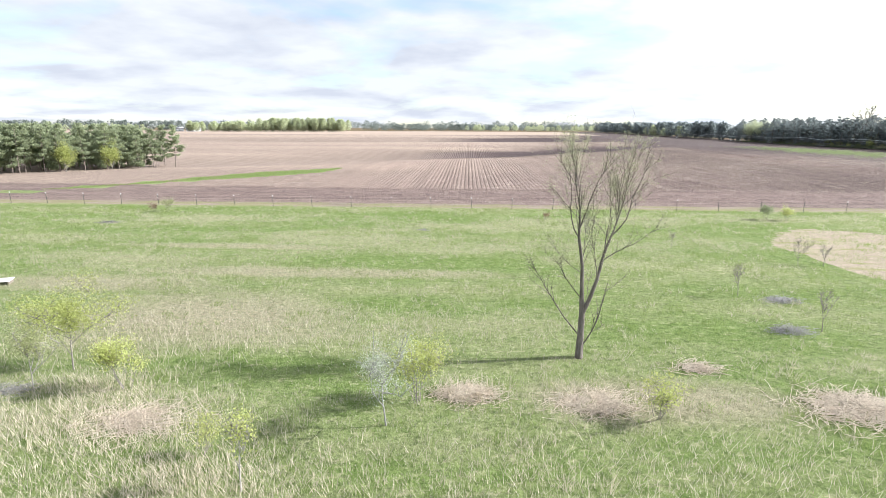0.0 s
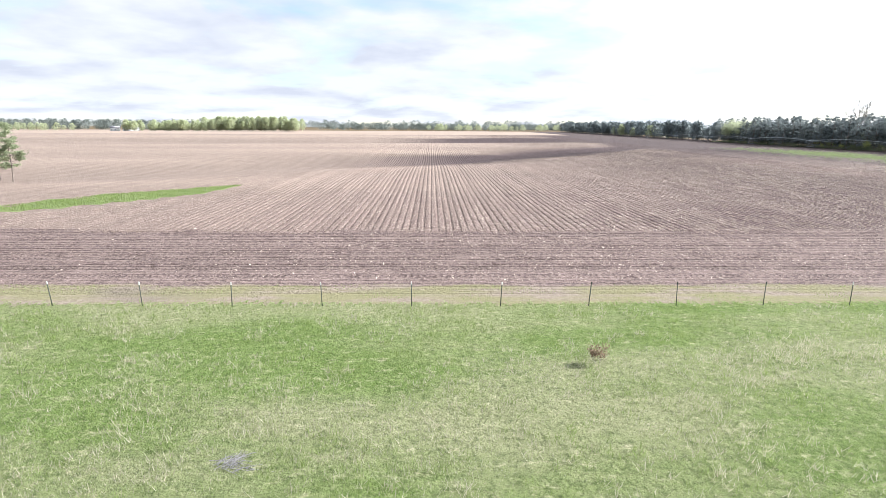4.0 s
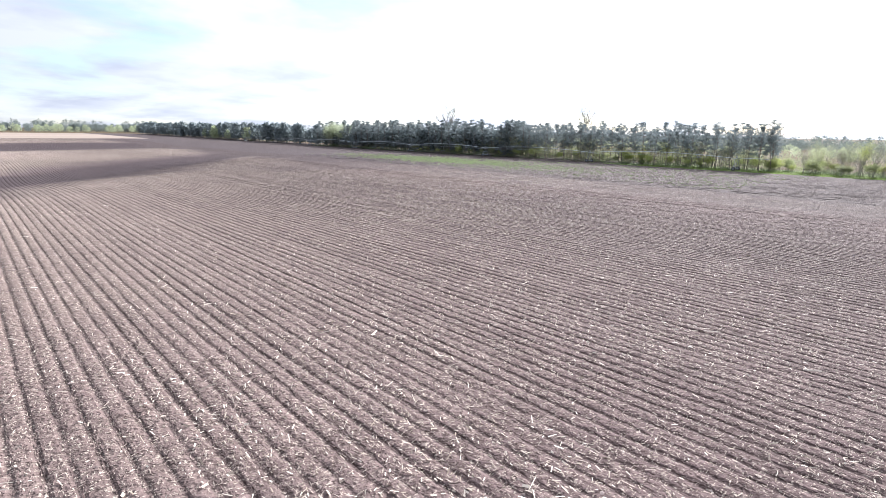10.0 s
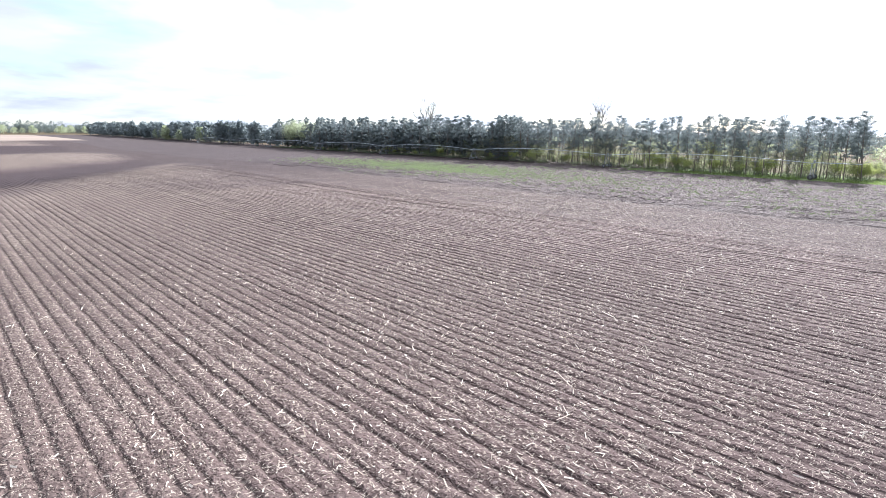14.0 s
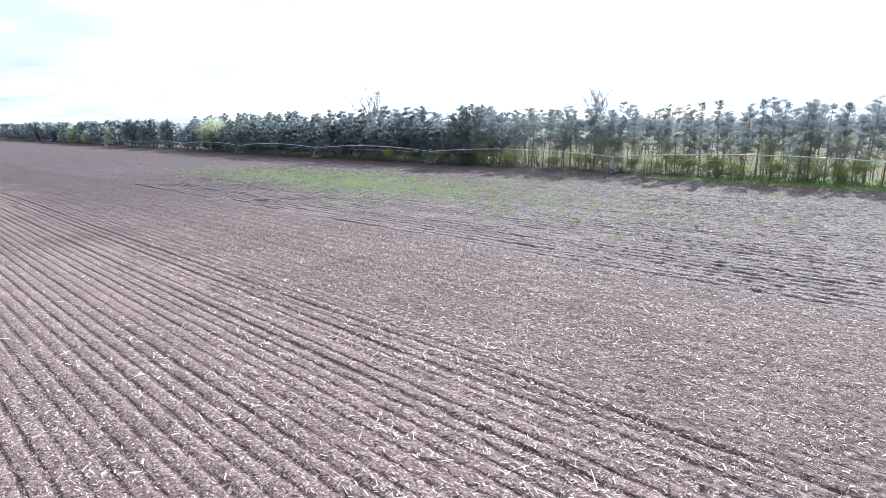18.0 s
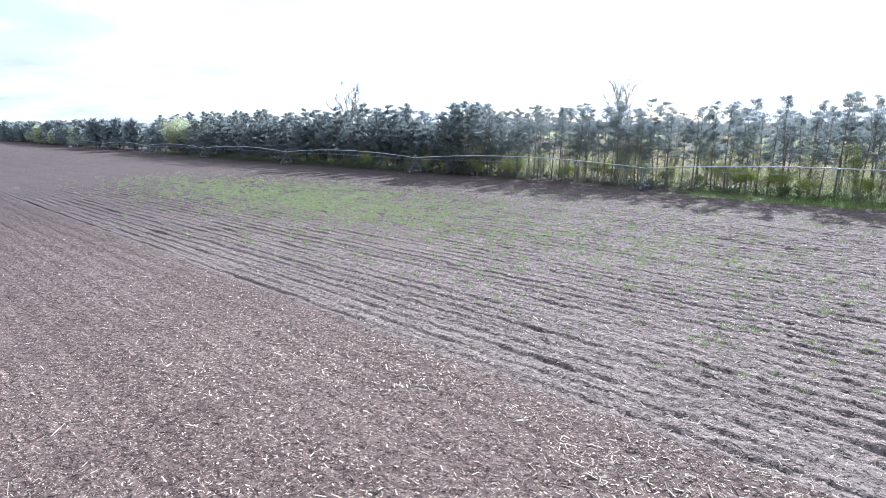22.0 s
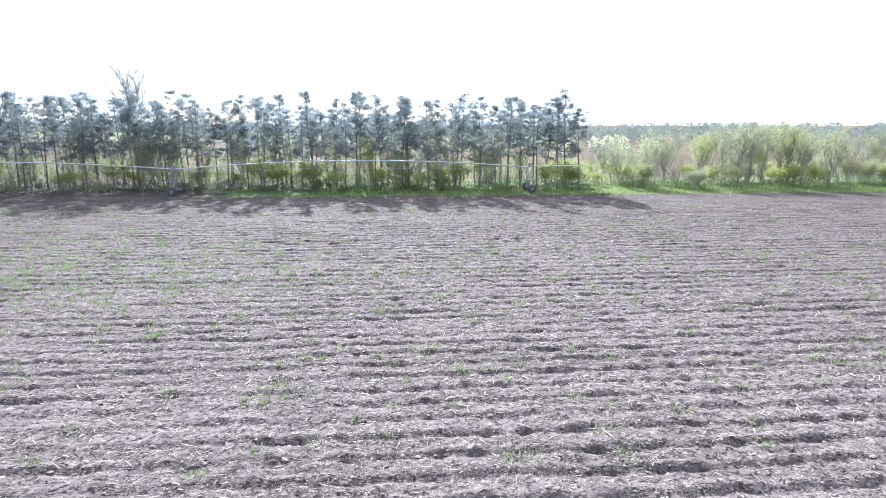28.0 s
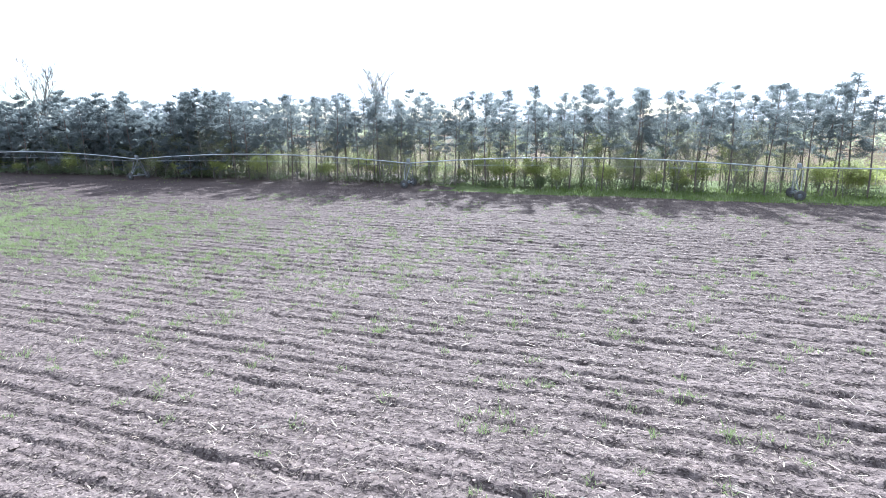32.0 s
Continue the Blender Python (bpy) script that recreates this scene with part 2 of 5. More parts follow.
def soil_look(name, stripe, along_u, dark, light, straw, straw_amount, pass_width, fades=False, deep=False, by_lane=False, ruts=1.0, gap_shade=1.0):
    """Tilled soil with crop residue: painted drifts of cloud shade, row lines, dark clod gaps, pale flecks."""
    k = Look(name, 0.95, 0.12)
    big = k.noise(0.018, 5, 0.55, k.scaled(0.6, 1.6, 1), 0.36, 0.66)
    mid = k.noise(0.35, 4)
    fine = k.noise(2.6, 4, 0.6)
    base = k.blend(fine, tuple(0.75 * c for c in dark), tuple(1.08 * c for c in light))
    # broad noise stands in for cloud shade on the field
    base = k.blend(k.math("MULTIPLY", big, 0.5), base, tuple(0.62 * c for c in dark))
    base = k.blend(k.math("MULTIPLY", mid, 0.35), base, tuple(min(1, 1.18 * c) for c in light))
    if fades:
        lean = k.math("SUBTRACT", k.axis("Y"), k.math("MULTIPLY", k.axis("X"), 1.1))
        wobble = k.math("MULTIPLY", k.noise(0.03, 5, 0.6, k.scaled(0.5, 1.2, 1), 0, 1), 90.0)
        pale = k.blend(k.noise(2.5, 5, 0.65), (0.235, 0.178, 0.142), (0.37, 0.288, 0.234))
        # dark stripes across the pale soil paint in more cloud shade
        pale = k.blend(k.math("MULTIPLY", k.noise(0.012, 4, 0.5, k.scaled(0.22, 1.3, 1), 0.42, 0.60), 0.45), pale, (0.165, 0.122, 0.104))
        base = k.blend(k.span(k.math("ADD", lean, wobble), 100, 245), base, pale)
        # shade over the right of the field, painted as darker soil
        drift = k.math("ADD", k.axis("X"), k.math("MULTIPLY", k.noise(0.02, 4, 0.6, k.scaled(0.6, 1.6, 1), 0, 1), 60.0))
        painted_shade = k.math("MULTIPLY", k.span(drift, 50, 98, 0, 0.62), k.span(k.axis("X"), 84, 104, 1, 0.12))
        base = k.blend(painted_shade, base, (0.075, 0.052, 0.046))
        # cloud shade painted dark along the two hollows and before the belt
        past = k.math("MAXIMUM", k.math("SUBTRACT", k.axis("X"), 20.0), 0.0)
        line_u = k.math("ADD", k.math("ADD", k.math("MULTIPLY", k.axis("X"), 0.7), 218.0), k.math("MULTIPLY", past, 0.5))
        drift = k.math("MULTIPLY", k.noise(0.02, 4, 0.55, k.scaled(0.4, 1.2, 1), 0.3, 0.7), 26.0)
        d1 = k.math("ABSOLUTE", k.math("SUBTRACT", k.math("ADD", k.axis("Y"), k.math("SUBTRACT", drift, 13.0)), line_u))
        cloud_shade = k.math("MULTIPLY", k.span(d1, 46, 16), k.span(k.axis("X"), -35, 15, 0.25, 0.95))
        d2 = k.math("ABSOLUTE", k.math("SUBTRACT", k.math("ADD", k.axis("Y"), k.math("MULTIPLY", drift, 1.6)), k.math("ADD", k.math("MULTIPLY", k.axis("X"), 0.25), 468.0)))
        cloud_shade = k.math("MAXIMUM", cloud_shade, k.math("MULTIPLY", k.span(d2, 62, 30), k.span(k.axis("X"), -40, 20, 0.15, 0.95)))
        far_shade = k.math("MULTIPLY", k.span(k.math("ADD", k.axis("X"), drift), 95, 135), k.span(k.math("ADD", k.axis("Y"), k.math("MULTIPLY", drift, 2.0)), 240, 285, 0, 0.85))
        base = k.blend(k.math("MAXIMUM", cloud_shade, far_shade), base, (0.062, 0.045, 0.047))
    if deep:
        # far end darkened in colour for the shade lying there
        painted_shade = k.span(k.math("ADD", k.axis("Y"), k.math("MULTIPLY", k.noise(0.02, 4, 0.6, k.scaled(0.6, 1.6, 1), 0, 1), 90.0)), 240, 310, 0, 0.62)
        base = k.blend(painted_shade, base, (0.062, 0.046, 0.047))
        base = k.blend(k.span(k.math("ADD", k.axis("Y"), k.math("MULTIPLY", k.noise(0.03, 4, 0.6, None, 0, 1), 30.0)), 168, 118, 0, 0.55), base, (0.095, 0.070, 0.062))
        # shade of the belt painted along the field edge
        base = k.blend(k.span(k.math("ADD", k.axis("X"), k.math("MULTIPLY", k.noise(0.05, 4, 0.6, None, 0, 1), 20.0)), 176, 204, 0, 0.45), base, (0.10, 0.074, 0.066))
    line = k.axis("Y" if along_u else "X")
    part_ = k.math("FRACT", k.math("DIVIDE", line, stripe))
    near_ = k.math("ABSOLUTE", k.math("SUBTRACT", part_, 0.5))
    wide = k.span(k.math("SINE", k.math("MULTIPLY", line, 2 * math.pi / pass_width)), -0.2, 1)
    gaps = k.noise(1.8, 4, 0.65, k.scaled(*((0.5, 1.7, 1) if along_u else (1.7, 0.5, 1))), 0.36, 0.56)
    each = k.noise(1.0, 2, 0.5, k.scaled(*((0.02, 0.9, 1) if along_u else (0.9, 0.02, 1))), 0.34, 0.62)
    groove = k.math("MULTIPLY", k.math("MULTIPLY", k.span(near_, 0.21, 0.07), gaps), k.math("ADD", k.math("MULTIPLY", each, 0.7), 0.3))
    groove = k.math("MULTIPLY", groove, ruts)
    # shade in the furrows painted into the soil colour
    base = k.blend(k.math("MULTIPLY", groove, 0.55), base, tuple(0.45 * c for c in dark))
    base = k.blend(k.math("MULTIPLY", wide, 0.16), base, tuple(0.6 * c for c in dark))
    # dark specks paint the small shadows between clods
    clod_gap = k.math("MAXIMUM", k.noise(5.0, 1, 0.5, k.scaled(1.2, 1, 1, 40), 0.60, 0.66), k.noise(2.6, 2, 0.5, k.scaled(1, 1.4, 1, 10), 0.60, 0.68))
    base = k.blend(k.math("MULTIPLY", clod_gap, 0.5 * gap_shade), base, tuple(0.45 * c for c in dark))
    fa = k.noise(4.6, 1, 0.5, k.scaled(1, 3.4, 1, 25), 0.63, 0.66)
    fb = k.noise(4.2, 1, 0.5, k.scaled(3.2, 1, 1, -20), 0.63, 0.66)
    fc = k.noise(2.2, 2, 0.6, k.scaled(1, 1.8, 1, 15), 0.60, 0.68)
    fl = k.math("MAXIMUM", k.math("MAXIMUM", fa, fb), k.math("MULTIPLY", fc, 0.3))
    if fades:
        fl = k.math("MULTIPLY", fl, k.span(k.math("MAXIMUM", cloud_shade, far_shade), 0.0, 0.9, 1.0, 0.1))
    if deep:
        fl = k.math("MULTIPLY", fl, k.span(painted_shade, 0.0, 0.62, 1.0, 0.3))
    fl = k.math("MULTIPLY", fl, k.math("MULTIPLY", k.noise(0.6, 3, 0.6, None, 0.25, 0.55), straw_amount))
    base = k.blend(fl, base, straw)
    if by_lane:
        ragged = k.math("ADD", k.math("MULTIPLY", k.noise(0.22, 3, 0.5, k.scaled(1, 1, 1), 0, 1), 1.6), k.math("MULTIPLY", k.noise(2.2, 5, 0.7, None, 0, 1), 1.3))
        edge = k.span(k.math("ADD", k.axis("Y"), ragged), LANE + 1.2, LANE + 1.7)
        wander = k.math("MULTIPLY", k.noise(0.05, 2, 0.5, None, 0, 1), 0.9)
        for c in (76.6, 78.6, 81.4, 83.3):
            d = k.math("ABSOLUTE", k.math("SUBTRACT", k.math("ADD", k.axis("Y"), wander), c + 0.45))
            lug = k.span(k.math("SINE", k.math("ADD", k.math("MULTIPLY", k.axis("X"), 15.0), k.math("MULTIPLY", d, 11.0))), 0.1, 0.6)
            tread = k.math("MULTIPLY", k.math("MULTIPLY", k.span(d, 0.30, 0.22), lug), k.noise(0.3, 3, 0.6, None, 0.4, 0.55))
            base = k.blend(k.math("MULTIPLY", tread, 0.55), base, tuple(0.5 * q for q in dark))
            groove = k.math("MAXIMUM", groove, tread)
        base = k.blend(edge, lane_colour(k), base)
    rise = k.math("SUBTRACT", k.math("ADD", k.math("MULTIPLY", fine, 0.6), k.math("MULTIPLY", fl, 0.4)), k.math("ADD", k.math("MULTIPLY", groove, 0.8), k.math("MULTIPLY", clod_gap, 0.4)))
    return k.done(base, rise, 0.9, 0.13)


SOIL, SOIL_L, STRAW = (0.102, 0.069, 0.063), (0.212, 0.150, 0.138), (0.70, 0.60, 0.48)
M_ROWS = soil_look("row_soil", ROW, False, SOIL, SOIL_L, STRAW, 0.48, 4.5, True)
M_HEAD = soil_look("headland_soil", ROW, True, (0.106, 0.075, 0.067), (0.246, 0.184, 0.166), STRAW, 0.16, 6.0, by_lane=True, ruts=1.1, gap_shade=0.5)
M_COARSE = soil_look("ridged_soil", RIDGE, False, (0.083, 0.064, 0.059), (0.196, 0.157, 0.146), STRAW, 0.24, 6.75, False, True, ruts=0.35, gap_shade=1.3)
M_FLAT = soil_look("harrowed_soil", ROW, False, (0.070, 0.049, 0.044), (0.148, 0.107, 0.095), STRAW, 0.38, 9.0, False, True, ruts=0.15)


def clod_look():
    k = Look("dry_clod", 0.95, 0.1)
    return k.done(k.blend(k.island(), (0.17, 0.132, 0.118), (0.31, 0.25, 0.225)), k.noise(12, 4), 0.6, 0.02)


M_CLOD = clod_look()


def left_soil():
    k = Look("pale_soil", 0.95, 0.1)
    big = k.noise(0.012, 4, 0.5, k.scaled(0.22, 1.3, 1), 0.40, 0.62)
    base = k.blend(k.noise(2.5, 5, 0.65), (0.29, 0.226, 0.178), (0.43, 0.347, 0.282))
    # stretched dark bands put cloud shade into the soil colour
    base = k.blend(k.math("MULTIPLY", big, 0.35), base, (0.19, 0.145, 0.115))
    line = k.math("ADD", k.math("MULTIPLY", k.axis("Y"), 0.9), k.math("MULTIPLY", k.noise(0.01, 2, 0.5, None, 0, 1), 40.0))
    base = k.blend(k.math("MULTIPLY", k.span(k.math("SINE", k.math("MULTIPLY", line, 0.35)), 0.2, 1), 0.18), base, (0.15, 0.115, 0.1))
    return k.done(base, k.noise(4, 5), 0.6, 0.05)


M_LEFT = left_soil()


DRIFTS = ((-13.7, 29.3, 8.5, 5.5), (-9.2, 38.5, 15.0, 1.5), (-19.0, 46.6, 11.0, 1.2), (-24.0, 35.0, 9.0, 2.2), (9.0, 21.0, 6.0, 2.0))


def drifted(v, u):
    """How far a place of the meadow lies inside one of the strips of last year's grass."""
    best = 0
    for a, b, c, d in DRIFTS:
        e = ((v - a) / c) ** 2 + ((u - b) / d) ** 2 + 1.1 * (soft_noise(v, u, 2.0, 2) - 0.5)
        best = np.maximum(best, 1 - ease(e, 0.35, 1.2))
    return best


def turf_look(name, green, green2, dry, dryness, drift, strips=()):
    k = Look(name, 0.95, 0.1)
    base = k.blend(k.noise(1.7, 5, 0.65), green, green2)
    d = k.math("MULTIPLY", k.noise(drift, 5, 0.6, k.scaled(0.55, 1.5, 1), 0.42, 0.62), dryness)
    base = k.blend(d, base, dry)
    for a, b, c, d in strips:
        p = k.math("POWER", k.math("DIVIDE", k.math("SUBTRACT", k.axis("X"), a), c), 2.0)
        q = k.math("POWER", k.math("DIVIDE", k.math("SUBTRACT", k.axis("Y"), b), d), 2.0)
        e = k.math("ADD", k.math("ADD", p, q), k.noise(0.7, 5, 0.65, None, 0.1, 0.9))
        base = k.blend(k.span(e, 1.7, 0.6, 0, 0.7), base, (0.37, 0.315, 0.235))
    base = k.blend(k.math("MULTIPLY", k.noise(9.0, 3, 0.7, k.scaled(2.2, 0.8, 1), 0.55, 0.75), 0.5), base, tuple(min(1, 1.25 * c) for c in dry))
    base = k.blend(k.math("MULTIPLY", k.noise(1.6, 5, 0.75, k.scaled(0.8, 1.3, 1), 0.54, 0.7), 0.6), base, tuple(min(1, 1.35 * c) for c in dry))
    base = k.blend(k.math("MULTIPLY", k.noise(3.5, 5, 0.75, None, 0.47, 0.68), 0.65), base, tuple(0.38 * c for c in green))
    return k.done(base, k.noise(7, 5, 0.7), 0.9, 0.12)


M_TURF = turf_look("meadow_turf", (0.125, 0.188, 0.047), (0.205, 0.27, 0.09), (0.41, 0.375, 0.25), 0.5, 0.09, DRIFTS)
M_STRIP = turf_look("strip_turf", (0.15, 0.20, 0.075), (0.21, 0.275, 0.11), (0.30, 0.28, 0.15), 0.3, 0.3)
M_TAN = turf_look("dry_field", (0.095, 0.085, 0.045), (0.16, 0.125, 0.072), (0.20, 0.135, 0.085), 0.8, 0.02)


def lane_look():
    k = Look("sandy_lane", 0.95, 0.1)
    return k.done(lane_colour(k), k.noise(8, 5), 0.7, 0.04)


M_LANE = lane_look()


def sand_look():
    k = Look("bare_sand", 0.95, 0.1)
    base = k.blend(k.noise(2.5, 5, 0.65), (0.24, 0.195, 0.15), (0.35, 0.29, 0.23))
    base = k.blend(k.noise(0.5, 5, 0.6, k.scaled(0.4, 1.5, 1), 0.5, 0.66), base, (0.21, 0.21, 0.09))
    return k.done(base, k.noise(8, 5), 0.7, 0.05)


M_SAND = sand_look()


def blade_look(name, a, b, c=None, thin=0.35, rough=0.7):
    k = Look(name, rough, 0.15)
    base = k.blend(k.island(), a, b)
    base = k.blend(k.math("MULTIPLY", k.noise(0.25, 3), 0.5), base, c or a)
    return k.done(base, None, thin=thin)


M_GRASS = blade_look("grass_blade", (0.15, 0.21, 0.055), (0.31, 0.385, 0.15), (0.225, 0.31, 0.08), 0.55)
M_DRY = blade_look("dry_blade", (0.38, 0.345, 0.24), (0.60, 0.57, 0.44), (0.50, 0.46, 0.34), 0.5)
M_STRAW = blade_look("corn_residue", (0.30, 0.24, 0.18), (0.90, 0.80, 0.67), (0.56, 0.46, 0.36), 0.1, 0.6)
M_REED = blade_look("dry_reed", (0.50, 0.43, 0.34), (0.78, 0.70, 0.59), (0.64, 0.55, 0.45), 0.4)
M_GREYTWIG = blade_look("grey_twig", (0.20, 0.19, 0.18), (0.34, 0.33, 0.32), (0.26, 0.25, 0.25), 0.0)
M_WEED = blade_look("weed_leaf", (0.21, 0.27, 0.12), (0.35, 0.41, 0.21), (0.27, 0.34, 0.15))


def bark_look(name, a, b, stretch=0.25):
    k = Look(name, 0.92, 0.15)
    base = k.blend(k.noise(9, 5, 0.65, k.scaled(1, 1, stretch), 0.3, 0.7), a, b)
    base = k.blend(k.math("MULTIPLY", k.noise(1.2, 3), 0.4), base, tuple(0.55 * c for c in a))
    return k.done(base, k.noise(14, 4, 0.6, k.scaled(1, 1, stretch)), 0.8, 0.02)


def leaf_look(name, a, b, thin=0.4):
    k = Look(name, 0.6, 0.25)
    base = k.blend(k.island(), a, b)
    tint = k.blend(k.each(), tuple(0.8 * c for c in a), tuple(min(1, 1.1 * c) for c in b))
    return k.done(k.blend(0.35, base, tint), None, thin=thin)


M_BARK = bark_look("grey_bark", (0.20, 0.18, 0.16), (0.34, 0.31, 0.28))
M_DARKBARK = bark_look("young_bark", (0.115, 0.10, 0.088), (0.26, 0.232, 0.21))
M_PINEBARK = bark_look("pine_bark", (0.16, 0.13, 0.115), (0.28, 0.23, 0.20))
M_PALEBARK = bark_look("pale_bark", (0.30, 0.28, 0.25), (0.44, 0.42, 0.38))
M_NEEDLE = leaf_look("pine_needles", (0.165, 0.194, 0.194), (0.26, 0.292, 0.29), 0.66)
M_NEEDLE_L = leaf_look("bright_pine_needles", (0.27, 0.315, 0.19), (0.39, 0.43, 0.275), 0.6)
M_LEAF = leaf_look("spring_leaf", (0.32, 0.35, 0.17), (0.50, 0.52, 0.30), 0.6)
M_YELLEAF = leaf_look("yellow_green_leaf", (0.34, 0.38, 0.12), (0.55, 0.58, 0.24), 0.6)
M_BUD = leaf_look("pale_bud", (0.33, 0.35, 0.18), (0.55, 0.56, 0.36), 0.35)
M_UNDER = leaf_look("young_shoot_leaf", (0.27, 0.31, 0.15), (0.44, 0.47, 0.25), 0.6)
M_SILVER = leaf_look("silver_bud", (0.36, 0.40, 0.30), (0.54, 0.58, 0.46), 0.4)
# far leaf colours paled and greyed to carry the distance haze
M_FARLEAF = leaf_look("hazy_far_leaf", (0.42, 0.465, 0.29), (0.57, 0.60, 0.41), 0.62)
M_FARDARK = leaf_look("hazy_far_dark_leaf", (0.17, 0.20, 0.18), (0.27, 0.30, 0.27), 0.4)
M_BUSHLEAF = leaf_look("deep_bush_leaf", (0.15, 0.19, 0.10), (0.26, 0.30, 0.16), 0.55)
M_RUST = leaf_look("brown_twig_leaf", (0.17, 0.115, 0.075), (0.30, 0.22, 0.15), 0.3)


def plain(name, colour, rough=0.6, metal=0.0, vary=0.25):
    k = Look(name, rough, 0.4)
    k.bsdf.inputs["Metallic"].default_value = metal
    return k.done(k.blend(k.noise(3, 4), tuple((1 - vary) * c for c in colour), colour), k.noise(25, 3), 0.15, 0.005)


M_STEEL = plain("galvanised_steel", (0.60, 0.63, 0.66), 0.5, 0.1)
M_TOWER = plain("dull_galvanised_steel", (0.36, 0.38, 0.40), 0.6, 0.1)
M_TYRE = plain("tyre_rubber", (0.12, 0.115, 0.11), 0.85)
M_BOX = plain("grey_cabinet_paint", (0.38, 0.40, 0.42), 0.5)
M_HOSE = plain("grey_hose", (0.33, 0.34, 0.35), 0.6)
M_POST = plain("green_post_paint", (0.045, 0.06, 0.045), 0.6)
M_WHITE = plain("white_paint", (0.80, 0.80, 0.78), 0.5, 0, 0.1)
M_ROOF = plain("grey_roofing", (0.30, 0.30, 0.31), 0.7)
M_GLASS = plain("dark_glass", (0.03, 0.035, 0.04), 0.12, 0, 0.1)
M_WOOD = bark_look("weathered_wood", (0.17, 0.145, 0.12), (0.30, 0.26, 0.22))


# ---- mesh helpers ----
class Geo:
    """Collects points and faces, and becomes one mesh."""

    def __init__(self):
        self.p, self.f, self.count = [], {3: [], 4: []}, 0

    def add(self, pts, faces):
        faces = np.asarray(faces)
        self.p.append(np.asarray(pts, float).reshape(-1, 3))
        self.f[faces.shape[1]].append(faces + self.count)
        self.count += len(self.p[-1])

    def tube(self, pts, radii, sides=5, cap=False):
        pts, n = [Vector(p) for p in pts], len(pts)
        ring, out, side = np.arange(sides) * 2 * math.pi / sides, [], None
        for i, p in enumerate(pts):
            d = (pts[min(i + 1, n - 1)] - pts[max(i - 1, 0)]).normalized()
            if side is None:
                side = d.orthogonal().normalized()
            else:
                side = (side - d * side.dot(d))
                side = side.normalized() if side.length > 1e-6 else d.orthogonal().normalized()
            other = d.cross(side)
            for a in ring:
                out.append(p + (side * math.cos(a) + other * math.sin(a)) * radii[i])
        quads = [(i * sides + j, i * sides + (j + 1) % sides, (i + 1) * sides + (j + 1) % sides, (i + 1) * sides + j) for i in range(n - 1) for j in range(sides)]
        if cap:
            k = len(out)
            out += [pts[0], pts[-1]]
            tris = [(k, (j + 1) % sides, j) for j in range(sides)] + [(k + 1, (n - 1) * sides + j, (n - 1) * sides + (j + 1) % sides) for j in range(sides)]
            base = self.count
            self.add([tuple(q) for q in out], quads)
            self.f[3].append(np.array(tris) + base)
        else:
            self.add([tuple(q) for q in out], quads)

    def box(self, lo, hi, bevel=0.0):
        (a, b, c), (d, e, f) = lo, hi
        if bevel <= 0:
            self.add([(a, b, c), (d, b, c), (d, e, c), (a, e, c), (a, b, f), (d, b, f), (d, e, f), (a, e, f)],
                     [(0, 3, 2, 1), (4, 5, 6, 7), (0, 1, 5, 4), (1, 2, 6, 5), (2, 3, 7, 6), (3, 0, 4, 7)])
            return
        w, ring = bevel, []
        for z, k in ((c, w), (c + w, 0), (f - w, 0), (f, w)):
            ring += [(a + w, b + k, z), (d - w, b + k, z), (d - k, b + w, z), (d - k, e - w, z), (d - w, e - k, z), (a + w, e - k, z), (a + k, e - w, z), (a + k, b + w, z)]
        quads = [(8 * i + j, 8 * i + (j + 1) % 8, 8 * i + 8 + (j + 1) % 8, 8 * i + 8 + j) for i in range(3) for j in range(8)]
        quads += [(3, 2, 1, 0), (7, 4, 3, 0), (7, 6, 5, 4), (24, 25, 26, 27), (24, 27, 28, 31), (28, 29, 30, 31)]
        self.add(ring, quads)

    def mesh(self, name, mats, smooth=False):
        me = bpy.data.meshes.new(name)
        pts = np.concatenate(self.p).astype(np.float32)
        tri = np.concatenate(self.f[3]) if self.f[3] else np.zeros((0, 3), int)
        quad = np.concatenate(self.f[4]) if self.f[4] else np.zeros((0, 4), int)
        loops = np.concatenate([tri.ravel(), quad.ravel()]).astype(np.int32)
        starts = np.concatenate([np.arange(len(tri)) * 3, len(tri) * 3 + np.arange(len(quad)) * 4]).astype(np.int32)
        me.vertices.add(len(pts)); me.vertices.foreach_set("co", pts.ravel())
        me.loops.add(len(loops)); me.loops.foreach_set("vertex_index", loops)
        me.polygons.add(len(starts)); me.polygons.foreach_set("loop_start", starts)
        for m in mats if isinstance(mats, (list, tuple)) else [mats]:
            me.materials.append(m)
        if smooth:
            me.polygons.foreach_set("use_smooth", np.ones(len(starts), bool))
        me.update(calc_edges=True)
        return me


def part(name, geo, material, parent, label=""):
    ob = new(name, geo.mesh(name, material) if isinstance(geo, Geo) else geo)
    ob.parent = parent
    return tagged(ob, label)


def thing(name, label, category, group="", at=None):
    ob = tagged(new(name), label, category, group)
    ob.empty_display_size = 0.3
    if at is not None:
        ob.matrix_world = at
    return ob


